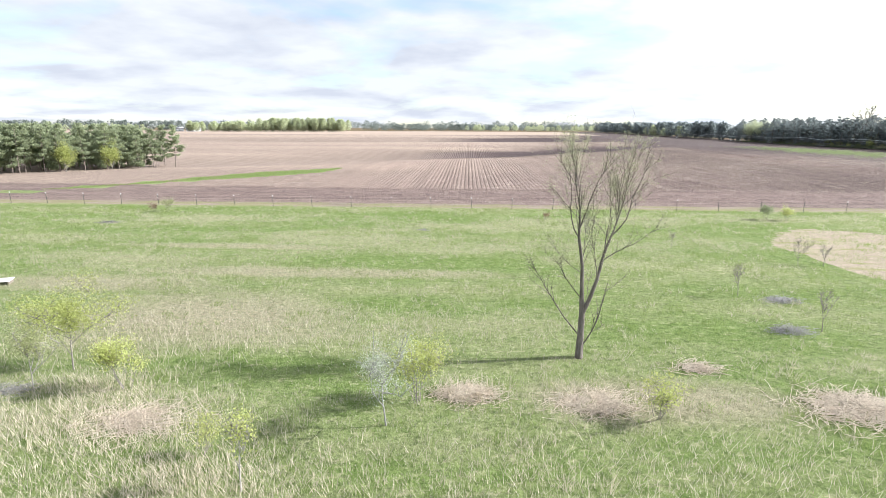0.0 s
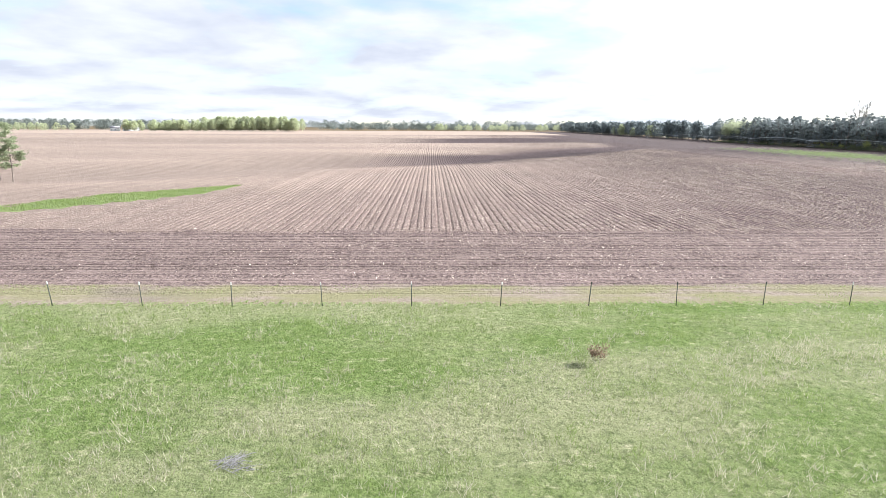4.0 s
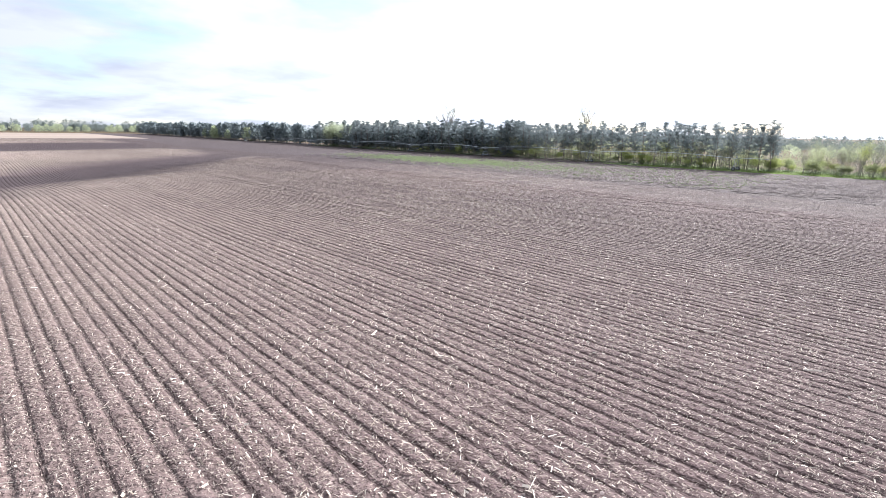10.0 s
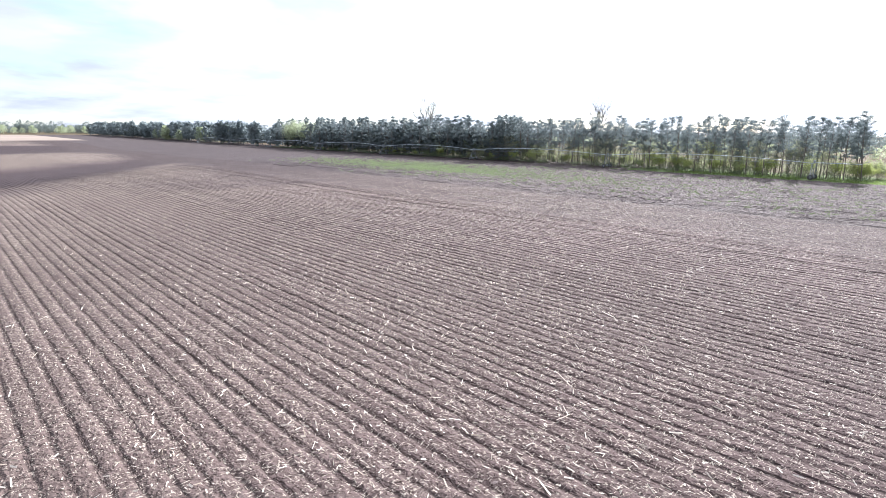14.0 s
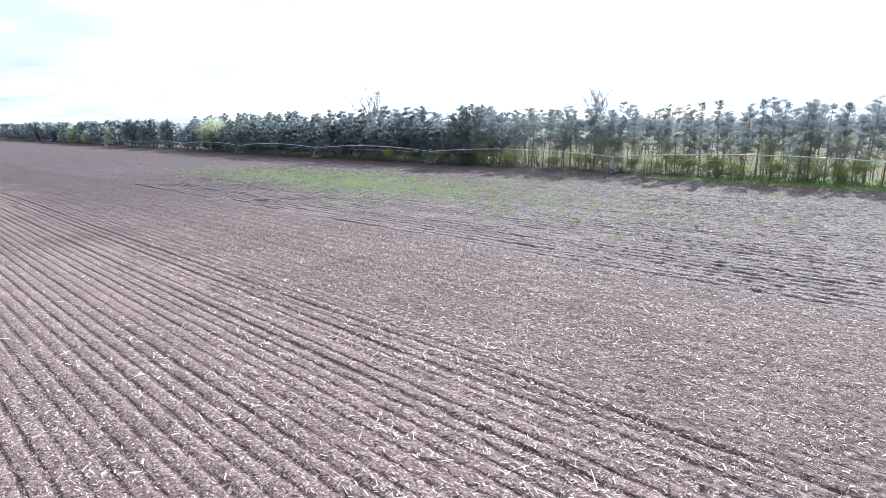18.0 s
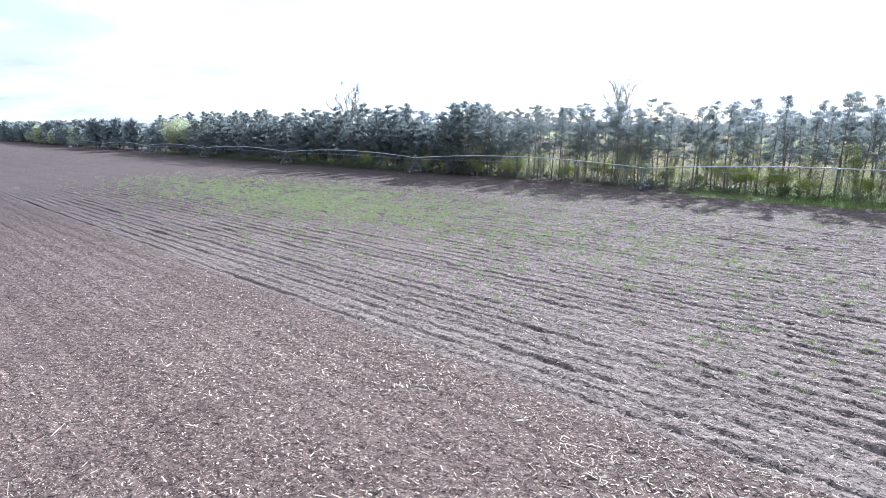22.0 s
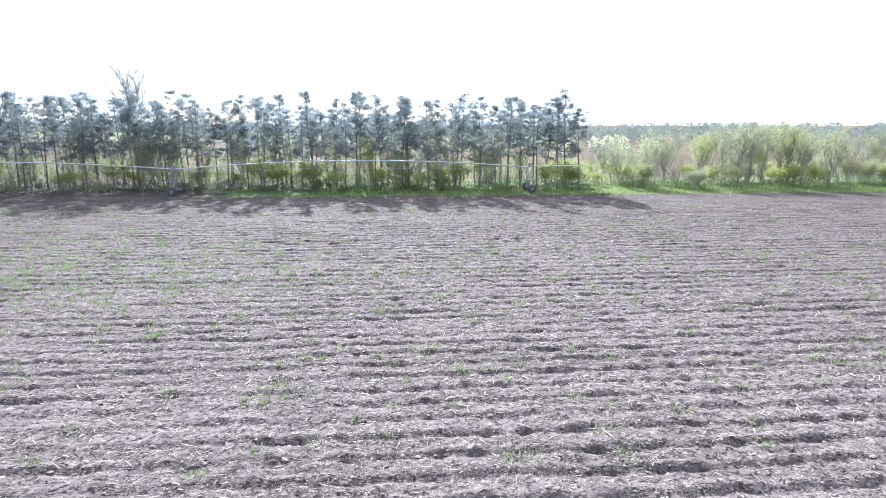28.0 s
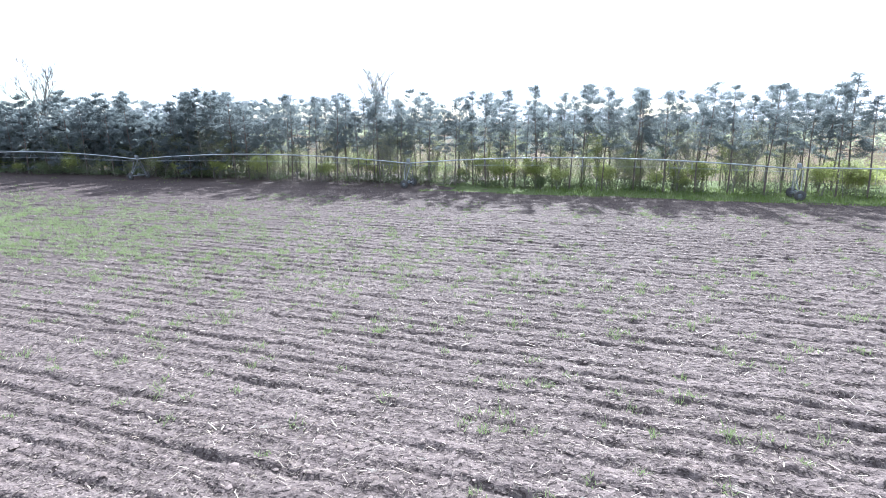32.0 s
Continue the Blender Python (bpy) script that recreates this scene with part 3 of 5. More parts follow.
def scatter_tris(rng, centres, length, width, lean=1.0, up=0.0):
    """One slim triangle per centre, pointing any way; up adds an upright pull."""
    n = len(centres)
    d = rng.normal(size=(n, 3)) * (1, 1, lean) + (0, 0, up)
    d /= np.linalg.norm(d, axis=1)[:, None]
    s = np.cross(d, rng.normal(size=(n, 3)))
    s /= np.linalg.norm(s, axis=1)[:, None] + 1e-9
    length = np.broadcast_to(length, n)[:, None]
    width = np.broadcast_to(width, n)[:, None]
    pts = np.stack([centres - s * width / 2, centres + s * width / 2, centres + d * length], 1)
    return pts.reshape(-1, 3), np.arange(3 * n).reshape(n, 3)


# ---- ground: one sheet, fine where the flight passes low over it ----
def steps(*runs):
    out = [runs[0][0]]
    for a, b, d in runs:
        n = max(1, round((b - a) / d))
        out += list(a + (b - a) * np.arange(1, n + 1) / n)
    return np.array(out)


def far_steps(a, b, first, grow):
    out, d = [a], first
    while out[-1] < b:
        out.append(out[-1] + d)
        d *= grow
    return out[1:]


Q = ROW / 4
furrowed = np.array([ROW * (k + f) for k in range(-40, 150) for f in (0.12, 0.33, 0.42, 0.5, 0.58, 0.67, 0.88)])
vs = np.concatenate([furrowed, steps((112.5, COARSE, Q)), steps((COARSE, 150.0, 0.11), (150.0, 176.0, RIDGE / 8), (176.0, EDGE, Q), (EDGE, 210.0, 0.75))[1:]])
vs = np.concatenate([-np.array(far_steps(30.0, 4200, 1.0, 1.18))[::-1], vs, far_steps(210.0, 4200, 1.2, 1.18)])
us = np.concatenate([steps((8.0, 69.4, 0.9), (69.4, 76.5, 0.35)), [ROW * (k + f) for k in range(102, 125) for f in (0.1, 0.38, 0.5, 0.62, 0.9)],
                     steps((94.0, 150.0, 1.2), (150.0, 166.0, 0.5), (166.0, 190.0, 0.22), (190.0, 212.0, 0.6), (212.0, 262.0, 1.6), (262.0, 322.0, 3.2))])
us = np.concatenate([-np.array(far_steps(-8.0, 4200, 1.5, 1.25))[::-1], us, far_steps(322.0, 4200, 4, 1.15)])
gv, gu = np.meshgrid(vs, us)
gz = height(gv, gu)
nv, nu = len(vs), len(us)
ix = np.arange(nv * nu).reshape(nu, nv)
quads = np.stack([ix[:-1, :-1], ix[:-1, 1:], ix[1:, 1:], ix[1:, :-1]], -1).reshape(-1, 4)
ground_geo = Geo()
ground_geo.add(np.stack([gv, gu, gz], -1).reshape(-1, 3), quads)
ground_mats = [M_TURF, M_LANE, M_HEAD, M_ROWS, M_FLAT, M_COARSE, M_STRIP, M_TAN, M_LEFT, M_SAND]
ground = new("ground", ground_geo.mesh("ground", ground_mats, True))
ground.matrix_world = pose(0, 0, 0, 0, 0, -TURN)
tagged(ground, "spring ground with grassy meadow, sandy lane and tilled brown field", "ground", kind="structure")
cv = (gv[:-1, :-1] + gv[1:, 1:]) / 2
cu = (gu[:-1, :-1] + gu[1:, 1:]) / 2


def wedge(v, u):
    """The tongue of grass that ends in the field."""
    s = (132.5 - u) / 40.0
    mid, half = -29.5 - 24.5 * s - 5 * s * s, np.minimum(0.4 + 19.0 * s * (1 - 0.42 * s), 5.6) * (1 - 0.72 * ease(s, 0.45, 0.95))
    return (s > 0) & (np.abs(v - mid) < half * (0.9 + 0.2 * soft_noise(v, u, 2.5, 1))) & (v > -110) & (u > 76)


zone = np.zeros(cv.shape, int)
dither = np.random.default_rng(3).normal(size=cv.shape) * 0.22
zone[cu > FENCE + 0.4 + dither ] = 1
ends = HEAD + 2.2 * (soft_noise(cv, cu * 0, 3.0, 1) - 0.5)
zone[cu > LANE - 1.9] = 2
turn_ = ROWS_END + 14 * dither + 6 * (soft_noise(cv * 0, cu, 6, 2) - 0.5)
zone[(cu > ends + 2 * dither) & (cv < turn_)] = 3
zone[(cu > HEAD - 8) & (cv >= turn_)] = 4
zone[(cu > HEAD) & (cv >= COARSE)] = 5
zone[(cu > 640) & (cv < 150)] = 8
zone[wedge(cv, cu)] = 6
zone[(cv > EDGE + 0.9 + 1.2 * (soft_noise(cu, cu * 0, 7) - 0.5)) & (cu < 200 + 18 * soft_noise(cv, cu, 4, 1)) & (cu > 0)] = 6
zone[(cv > BELT)] = 7
zone[cu > 950] = 7
sx, sy = cv * CA + cu * SA, -cv * SA + cu * CA
zone[((sx - 40) / 8.5) ** 2 + ((sy - 44) / 12.0) ** 2 < 0.8 + 0.5 * soft_noise(sx, sy, 3, 1)] = 9
ground.data.polygons.foreach_set("material_index", zone.ravel().astype(np.int32))
ground.data.update()


# ---- grass, residue and clods: what nobody could count ----
def blades(rng, x, y, tall, wide, bend=0.35):
    """One two-sided blade per place, a slim bent triangle pair."""
    n = len(x)
    z = height_xy(x, y) - 0.02
    a = rng.uniform(0, 2 * np.pi, n)
    side = np.stack([np.cos(a), np.sin(a), 0 * a], 1) * wide[:, None] / 2
    b = rng.uniform(0, 2 * np.pi, n)
    tip = np.stack([np.cos(b) * bend * tall * rng.random(n), np.sin(b) * bend * tall * rng.random(n), tall], 1)
    root = np.stack([x, y, z], 1)
    pts = np.stack([root - side, root + side, root + tip], 1).reshape(-1, 3)
    return pts, np.arange(3 * n).reshape(n, 3)


def meadow(rng, n, dry):
    x = rng.uniform(-62, 78, n * 3)
    y = rng.uniform(9, 72, n * 3)
    u = x * SA + y * CA
    reach = np.abs(x - 3) < 16 + 0.95 * (y - 0)
    drift = 0.55 * soft_noise(x * 0.4, y * 1.9, 9, 0) + 0.3 * soft_noise(x, y * 1.3, 3.2, 1) + 0.15 * soft_noise(x, y, 0.8, 2)
    drift += 0.14 * ease(-(x + 2), 0, 14) * ease(44 - y, 0, 14) + 0.08 * ease(26 - y, 0, 10)
    drift -= 0.12 * ease(x, 6, 16) * ease(44 - y, 0, 8) + 0.10 * ease(u, 60, 66)
    drift += 0.32 * drifted(x * CA - y * SA, u)
    sand = ((x - 40) / 8.5) ** 2 + ((y - 44) / 12.0) ** 2 < 0.95
    keep = reach & (u < FENCE + 0.35) & ~(sand & (rng.random(n * 3) > 0.6))
    keep &= rng.random(n * 3) < (ease(drift, 0.44, 0.68) if dry else 1 - 0.75 * ease(drift, 0.42, 0.66))
    x, y = x[keep][:n], y[keep][:n]
    tuft = soft_noise(x, y, 0.7, 3)
    tall = (0.06 + 0.30 * tuft * tuft) * rng.uniform(0.6, 1.3, len(x)) * (1.0 if dry else 0.8)
    wide = rng.uniform(0.010, 0.026, len(x)) * (0.75 if dry else 1.0)
    g = Geo()
    g.add(*blades(rng, x, y, tall, wide, 0.9 if dry else 0.6))
    return g


rng = np.random.default_rng(5)
tagged(new("meadow_grass", meadow(rng, 340000, False).mesh("meadow_grass", M_GRASS)), "fresh green meadow grass growing in uneven tufts", "grass", kind="stuff")
tagged(new("dry_grass", meadow(rng, 270000, True).mesh("dry_grass", M_DRY)), "pale dry grass left over from last year", "grass", kind="stuff")


def tussocks(rng, n, dry):
    """Coarser clumps that stand out of the sward."""
    x, y = rng.uniform(-60, 76, n), rng.uniform(12, 71, n)
    k = (np.abs(x - 3) < 14 + 0.9 * y) & (soft_noise(x, y * 1.4, 2.2, 3 if dry else 2) > 0.52) & (x * SA + y * CA < FENCE)
    x, y = x[k], y[k]
    m = 9
    r = rng.uniform(0.06, 0.22, len(x))
    x2 = (x[:, None] + rng.normal(size=(len(x), m)) * r[:, None]).ravel()
    y2 = (y[:, None] + rng.normal(size=(len(x), m)) * r[:, None]).ravel()
    g = Geo()
    g.add(*blades(rng, x2, y2, rng.uniform(0.15, 0.38, len(x2)), rng.uniform(0.014, 0.028, len(x2)), 1.1))
    return g


tagged(new("green_tussocks", tussocks(rng, 16000, False).mesh("green_tussocks", M_GRASS)), "thick green grass tussocks dotted over the meadow", "grass", kind="stuff")
tagged(new("pale_tussocks", tussocks(rng, 15000, True).mesh("pale_tussocks", M_DRY)), "bleached pale grass tussocks dotted over the meadow", "grass", kind="stuff")


def verge(rng):
    """Low growth on the lane, the grass tongue and under the belt of pines."""
    g = Geo()
    n = 16000
    v, u = rng.uniform(-45, 70, n), rng.uniform(FENCE, LANE + 0.3, n)
    k = soft_noise(v * 0.5, u * 1.5, 1.4, 1) > 0.58
    x, y, _ = vu(v[k], u[k])
    g.add(*blades(rng, x, y, rng.uniform(0.04, 0.12, len(x)), rng.uniform(0.02, 0.05, len(x))))
    n = 70000
    v, u = rng.uniform(EDGE - 0.4, EDGE + 14, n), 60 + 300 * rng.random(n) ** 1.3
    k = soft_noise(v, u, 3, 2) * 0.8 + 0.5 * rng.random(n) > 0.5 + 0.6 * ease(u, 180, 225)
    x, y, _ = vu(v[k], u[k])
    g.add(*blades(rng, x, y, rng.uniform(0.12, 0.45, len(x)), rng.uniform(0.05, 0.11, len(x))))
    n = 60000
    v, u = rng.uniform(-75, -25, n), rng.uniform(85, 134, n)
    k = wedge(v, u)
    x, y, _ = vu(v[k], u[k])
    g.add(*blades(rng, x, y, rng.uniform(0.1, 0.3, len(x)), rng.uniform(0.05, 0.1, len(x))))
    return g


tagged(new("verge_grass", verge(rng).mesh("verge_grass", M_GRASS)), "short green grass along the lane and field edges", "grass", kind="stuff")

FLIGHT = np.array([(4, 62), (10, 74), (18, 92), (38, 108), (62, 130), (88, 152), (112, 170), (128, 178), (140, 176), (156, 172)], float)


def along(rng, n, spread):
    k = rng.random(n) * (len(FLIGHT) - 1)
    i = k.astype(int)
    p = FLIGHT[i] + (FLIGHT[i + 1] - FLIGHT[i]) * (k - i)[:, None]
    return p + rng.normal(size=(n, 2)) * spread + (spread * 0.35, spread * 0.15)


def residue(rng, n):
    p = np.concatenate([along(rng, n // 2, 13), along(rng, n // 2 - 120000, 32), np.stack(vu(rng.uniform(140, 199, 120000), rng.uniform(110, 300, 120000))[:2], -1)])
    x, y = p[:, 0], p[:, 1]
    v, u = x * CA - y * SA, x * SA + y * CA
    keep = (v < EDGE) & (u > LANE + 1)
    keep &= rng.random(len(x)) < np.where(u < HEAD, 0.06, np.where(v > COARSE, 0.075 - 0.02 * ease(v, 170, 192), 0.26 - 0.08 * ease(v, ROWS_END - 8, ROWS_END + 6)) * (0.25 + 0.75 * ease(soft_noise(v * 1.5, u * 0.4, 2.5, 3), 0.3, 0.65)))
    bare = 0.3 + 0.7 * ease(np.abs(v / ROW - np.floor(v / ROW) - 0.5), 0.10, 0.24)
    keep &= (v > ROWS_END) | (u < HEAD) | (rng.random(len(v)) < bare)
    x, y, v, u = x[keep], y[keep], v[keep], u[keep]
    n = len(x)
    a = np.where(rng.random(n) < 0.55, rng.normal(radians(90 - TURN), 0.5, n), rng.uniform(0, np.pi, n))
    long = (rng.gamma(2.6, 0.046, n) + 0.07) * np.where(v > ROWS_END, np.where(v > COARSE, 0.95, 0.8), 0.9) * np.where(u < HEAD, 0.7, 1.0)
    long = np.where(rng.random(n) < 0.04, long * 2.2, long)
    wide = rng.uniform(0.018, 0.05, n) * np.where(v > COARSE, 0.7, 1.0)
    tilt = rng.normal(0, 0.25, n)
    d = np.stack([np.cos(a) * np.cos(tilt), np.sin(a) * np.cos(tilt), np.sin(tilt)], 1) * long[:, None] / 2
    s = np.stack([-np.sin(a), np.cos(a), rng.normal(0, 0.5, n)], 1) * wide[:, None] / 2
    c = np.stack([x, y, height(v, u) + 0.025 + np.abs(d[:, 2])], 1)
    pts = np.stack([c - d - s, c + d - s, c + d + s, c - d + s], 1).reshape(-1, 3)
    g = Geo()
    g.add(pts, np.arange(4 * n).reshape(n, 4))
    return g


tagged(new("corn_residue", residue(rng, 580000).mesh("corn_residue", M_STRAW)), "chopped pale corn stalks scattered over the tilled soil", "crop residue", kind="stuff")


def clods(rng, n):
    """Broken lumps of earth on the ridges."""
    base = np.array([(1, 0, 0), (0.5, 0.85, 0.1), (-0.5, 0.85, 0), (-1, 0, 0.1), (-0.5, -0.85, 0), (0.5, -0.85, 0.1), (0.35, 0.3, 0.75), (-0.4, 0.15, 0.7), (0.05, -0.4, 0.8)])
    tri = np.array([(0, 1, 6), (1, 2, 6), (2, 7, 6), (2, 3, 7), (3, 4, 7), (4, 8, 7), (4, 5, 8), (5, 0, 8), (0, 6, 8), (6, 7, 8)])
    p = np.concatenate([along(rng, n // 3, 14), np.array([[150.0, 182.0]]) + rng.normal(size=(n // 3, 2)) * (14, 24), np.stack(vu(rng.uniform(146, 199, n - 2 * (n // 3)), rng.uniform(120, 320, n - 2 * (n // 3)))[:2], -1)])
    x, y = p[:, 0], p[:, 1]
    v, u = x * CA - y * SA, x * SA + y * CA
    keep = (v < EDGE - 1) & (u > LANE + 2) & (rng.random(n) < np.where(v > COARSE, 1.0, 0.30))
    x, y, v, u = x[keep], y[keep], v[keep], u[keep]
    n = len(x)
    size = rng.gamma(2.5, 0.012, n) + 0.014
    size = np.where(v > COARSE, size * (1.1 + 0.3 * ease(v, 150, 175)), size)
    a = rng.uniform(0, 6.28, n)
    pts = base[None] * size[:, None, None] * rng.uniform(0.65, 1.3, (n, 9, 1))
    c, s = np.cos(a)[:, None], np.sin(a)[:, None]
    pts = np.stack([pts[..., 0] * c - pts[..., 1] * s + x[:, None], pts[..., 0] * s + pts[..., 1] * c + y[:, None], pts[..., 2] * 0.45 + (height(v, u) - 0.008)[:, None]], -1)
    g = Geo()
    g.add(pts.reshape(-1, 3), (tri[None] + 9 * np.arange(n)[:, None, None]).reshape(-1, 3))
    return g


tagged(new("soil_clods", clods(rng, 60000).mesh("soil_clods", M_CLOD)), "broken brown clods lying on the furrow ridges", "soil", kind="stuff")


def weeds(rng):
    g = Geo()
    n = 30000
    v, u = rng.uniform(COARSE + 1, 192, n), rng.uniform(140, 330, n)
    patch = np.exp(-((v - 162) / 13) ** 2 - ((u - 252) / 42) ** 2) + 0.09 * ((v > 136) & (u < 235)) + 0.25 * np.exp(-((v - 158) / 9) ** 2 - ((u - 205) / 20) ** 2)
    k = rng.random(n) < np.clip(patch, 0, 1) * (0.35 + soft_noise(v, u, 3, 1))
    v, u = v[k], u[k]
    m = 20
    r = rng.uniform(0.13, 0.33, len(v)) * (1 + 0.35 * ease(u, 215, 240))
    v2 = (v[:, None] + rng.normal(size=(len(v), m)) * r[:, None] * 0.7).ravel()
    u2 = (u[:, None] + rng.normal(size=(len(v), m)) * r[:, None] * 0.7).ravel()
    x, y, _ = vu(v2, u2)
    g.add(*blades(rng, x, y, np.repeat(r, m) * rng.uniform(0.45, 1.3, len(x)), rng.uniform(0.025, 0.06, len(x)), 1.3))
    return g


tagged(new("field_weeds", weeds(rng).mesh("field_weeds", M_WEED)), "small green weed tufts sprouting between the furrows", "weeds", kind="stuff")


# ---- trees ----
def limb(geo, rng, start, way, length, radius, sides, wander=0.12, lift=0.0, steps_=5):
    """A tapered, wandering limb. Gives back its points."""
    pts, p, d = [Vector(start)], Vector(start), Vector(way).normalized()
    for i in range(steps_):
        d = (d + Vector(rng.normal(size=3)) * wander + Vector((0, 0, lift))).normalized()
        p = p + d * length / steps_
        pts.append(p)
    geo.tube(pts, [radius * (1 - 0.8 * i / steps_) for i in range(steps_ + 1)], sides)
    return pts


def on(pts, f):
    k = f * (len(pts) - 1)
    i = min(int(k), len(pts) - 2)
    return pts[i].lerp(pts[i + 1], k - i)


def pine(seed, tall, bare, spread, needle, dense, label, name="pine_tree", tuft=1.0):
    """A pine: straight stem, whorls of upswept branches, spiky tufts with gaps between them."""
    rng = np.random.default_rng(seed)
    top = thing(name, label, "tree")
    stem, arms, crown = Geo(), Geo(), Geo()
    lean = rng.normal(size=2) * 0.02
    pts = [Vector((lean[0] * tall * f + 0.12 * math.sin(5 * f + seed), lean[1] * tall * f + 0.12 * math.cos(4 * f + seed), tall * f - 0.15)) for f in np.linspace(0, 1, 9)]
    stem.tube(pts, [0.125 * (tall / 14) * (1 - 0.88 * f) + 0.012 for f in np.linspace(0, 1, 9)], 7)
    spots = []
    f = bare
    while f < 0.985:
        k = (f - bare) / (1 - bare)
        for j in range(int(rng.integers(2, 5))):
            a = rng.uniform(0, 2 * math.pi)
            reach = spread * (0.45 + 0.75 * math.sin(math.pi * min(1, 0.22 + 0.72 * k))) * rng.uniform(0.4, 1.15) * (1.0 - 0.5 * k)
            w = limb(arms, rng, on(pts, f), (math.cos(a), math.sin(a), 0.12 + 0.5 * k), reach, 0.04 * (1.2 - k), 3, 0.12, 0.05, 3)
            spots += [on(w, q) for q in rng.uniform(0.45, 1.0, max(2, int(dense * reach * 0.95)))] + [w[-1]]
        f += rng.uniform(0.035, 0.075)
    for j in range(10):
        f = rng.uniform(0.3 * bare, bare + 0.05)
        a = rng.uniform(0, 6.28)
        limb(arms, rng, on(pts, f), (math.cos(a), math.sin(a), rng.uniform(-0.25, 0.2)), rng.uniform(0.5, 1.5), 0.02, 3, 0.15, -0.02, 2)
    spots += [pts[-1]] * 2
    c = np.array(spots)
    m = 34
    c = np.repeat(c, m, 0) + np.repeat(rng.uniform(0.6, 1.25, len(c)), m)[:, None] * rng.normal(size=(len(c) * m, 3)) * (0.30, 0.30, 0.15)
    crown.add(*scatter_tris(rng, c, rng.uniform(0.15, 0.32, len(c)) * tuft, rng.uniform(0.06, 0.13, len(c)) * tuft, 0.7, 0.45))
    part("trunk", stem, M_PINEBARK, top)
    part("branchwork", arms, M_PINEBARK, top)
    part("crown", crown, needle, top)
    return top


def broadleaf(seed, tall, fork, spread, leaves, leaf, bark, label, name, leaf_size=0.10, twig=True, stems=1, category="tree", thick=1.0, twiggy=1.0):
    """A tree or bush with forking limbs, twigs and loose leaves."""
    rng = np.random.default_rng(seed)
    top = thing(name, label, category)
    stem, arms, crown = Geo(), Geo(), Geo()
    ends = []
    for s in range(stems):
        a0 = rng.uniform(0, 6.28)
        out = 0.0 if stems == 1 else rng.uniform(0.15, 0.55)
        base = Vector((0.12 * math.cos(a0) * (stems > 1), 0.12 * math.sin(a0) * (stems > 1), -0.1))
        h = tall * (fork if stems == 1 else 0.55 * rng.uniform(0.7, 1.2))
        r = thick * 0.014 * tall * (1 if stems == 1 else 0.6)
        main = limb(stem, rng, base, (out * math.cos(a0), out * math.sin(a0), 1), h, r, 6, 0.05, 0.05, 6)
        for j in range(8 if stems == 1 else 3):
            a = a0 + j * 2.4 + rng.uniform(-0.5, 0.5)
            f = rng.uniform(0.3, 1.0) if j else 1.0
            up = rng.uniform(0.6, 1.7) * (1.0 if j else 1.5)
            rise = up / math.hypot(up, spread)
            ln = min(0.8 * tall, max(0.22 * tall, (tall * rng.uniform(0.68, 1.0) - h * f) / max(0.5, rise)))
            w = limb(arms, rng, on(main, f), (math.cos(a) * spread, math.sin(a) * spread, up), ln, r * 0.55, 4, 0.13, 0.10, 6)
            for q in rng.uniform(0.25, 0.95, 5):
                b = rng.uniform(0, 6.28)
                w2 = limb(arms, rng, on(w, q), (math.cos(b) * spread, math.sin(b) * spread, rng.uniform(0.3, 1.4)), ln * rng.uniform(0.25, 0.5), r * 0.26 * twiggy, 3, 0.18, 0.08, 4)
                ends += [on(w2, e) for e in rng.uniform(0.3, 1, 4)]
                if twig:
                    for e in rng.uniform(0.2, 1.0, 4):
                        t = limb(arms, rng, on(w2, e), (rng.normal(), rng.normal(), rng.uniform(0.2, 1.6)), ln * rng.uniform(0.08, 0.2), r * 0.12 * twiggy, 3, 0.2, 0.05, 1)
                        ends.append(t[-1])
    grow = tall / max(q[:, 2].max() for q in arms.p)
    stem.p, arms.p, ends = [q * grow for q in stem.p], [q * grow for q in arms.p], [e * grow for e in ends]
    part("trunk", stem, bark, top)
    part("branchwork", arms, bark, top)
    if leaves:
        c = np.array(ends)[rng.integers(0, len(ends), leaves)] + rng.normal(size=(leaves, 3)) * (0.06 * tall)
        c[:, 2] = np.maximum(c[:, 2], 0.1)
        crown.add(*scatter_tris(rng, c, rng.uniform(0.7, 1.4, leaves) * leaf_size, rng.uniform(0.6, 1.1, leaves) * leaf_size, 0.8, 0.2))
        part("foliage", crown, leaf, top)
    return top


def stand(ob, x, y, turn=0.0, size=1.0, tilt=0.0):
    """Sets a thing on the ground at a place of the plan."""
    ob.matrix_world = pose(x, y, float(height_xy(x, y)), tilt, 0, turn) @ Matrix.Scale(size, 4)
    return ob


def again(ob, x, y, turn, size, tilt=0.0):
    one = copy_thing(ob, Matrix.Identity(4))
    return stand(one, x, y, turn, size, tilt)


# the belt of pines along the field
PINE_LABEL = "tall dark green pine with a bare stem beside the field"
pines = [pine(100 + k, 14.3 + 0.5 * (k % 3), 0.35 + 0.06 * (k % 4), 3.1, M_NEEDLE, 1.85, PINE_LABEL) for k in range(6)]
thick_pines = [pine(200 + k, 14.8, 0.12 + 0.04 * k, 3.9, M_NEEDLE, 1.25, "dense dark pine branched almost to the ground", tuft=1.45) for k in range(3)]
used = set()


def plant(kinds, v, u, size, tilt=0.0, group=""):
    x, y, _ = vu(v, u)
    k = int(rng.integers(len(kinds)))
    turn = float(rng.uniform(0, 360))
    ob = kinds[k]
    if ob.name not in used:
        used.add(ob.name)
        stand(ob, x, y, turn, size, tilt)
    else:
        ob = again(ob, x, y, turn, size, tilt)
    return tagged(ob, group=group)


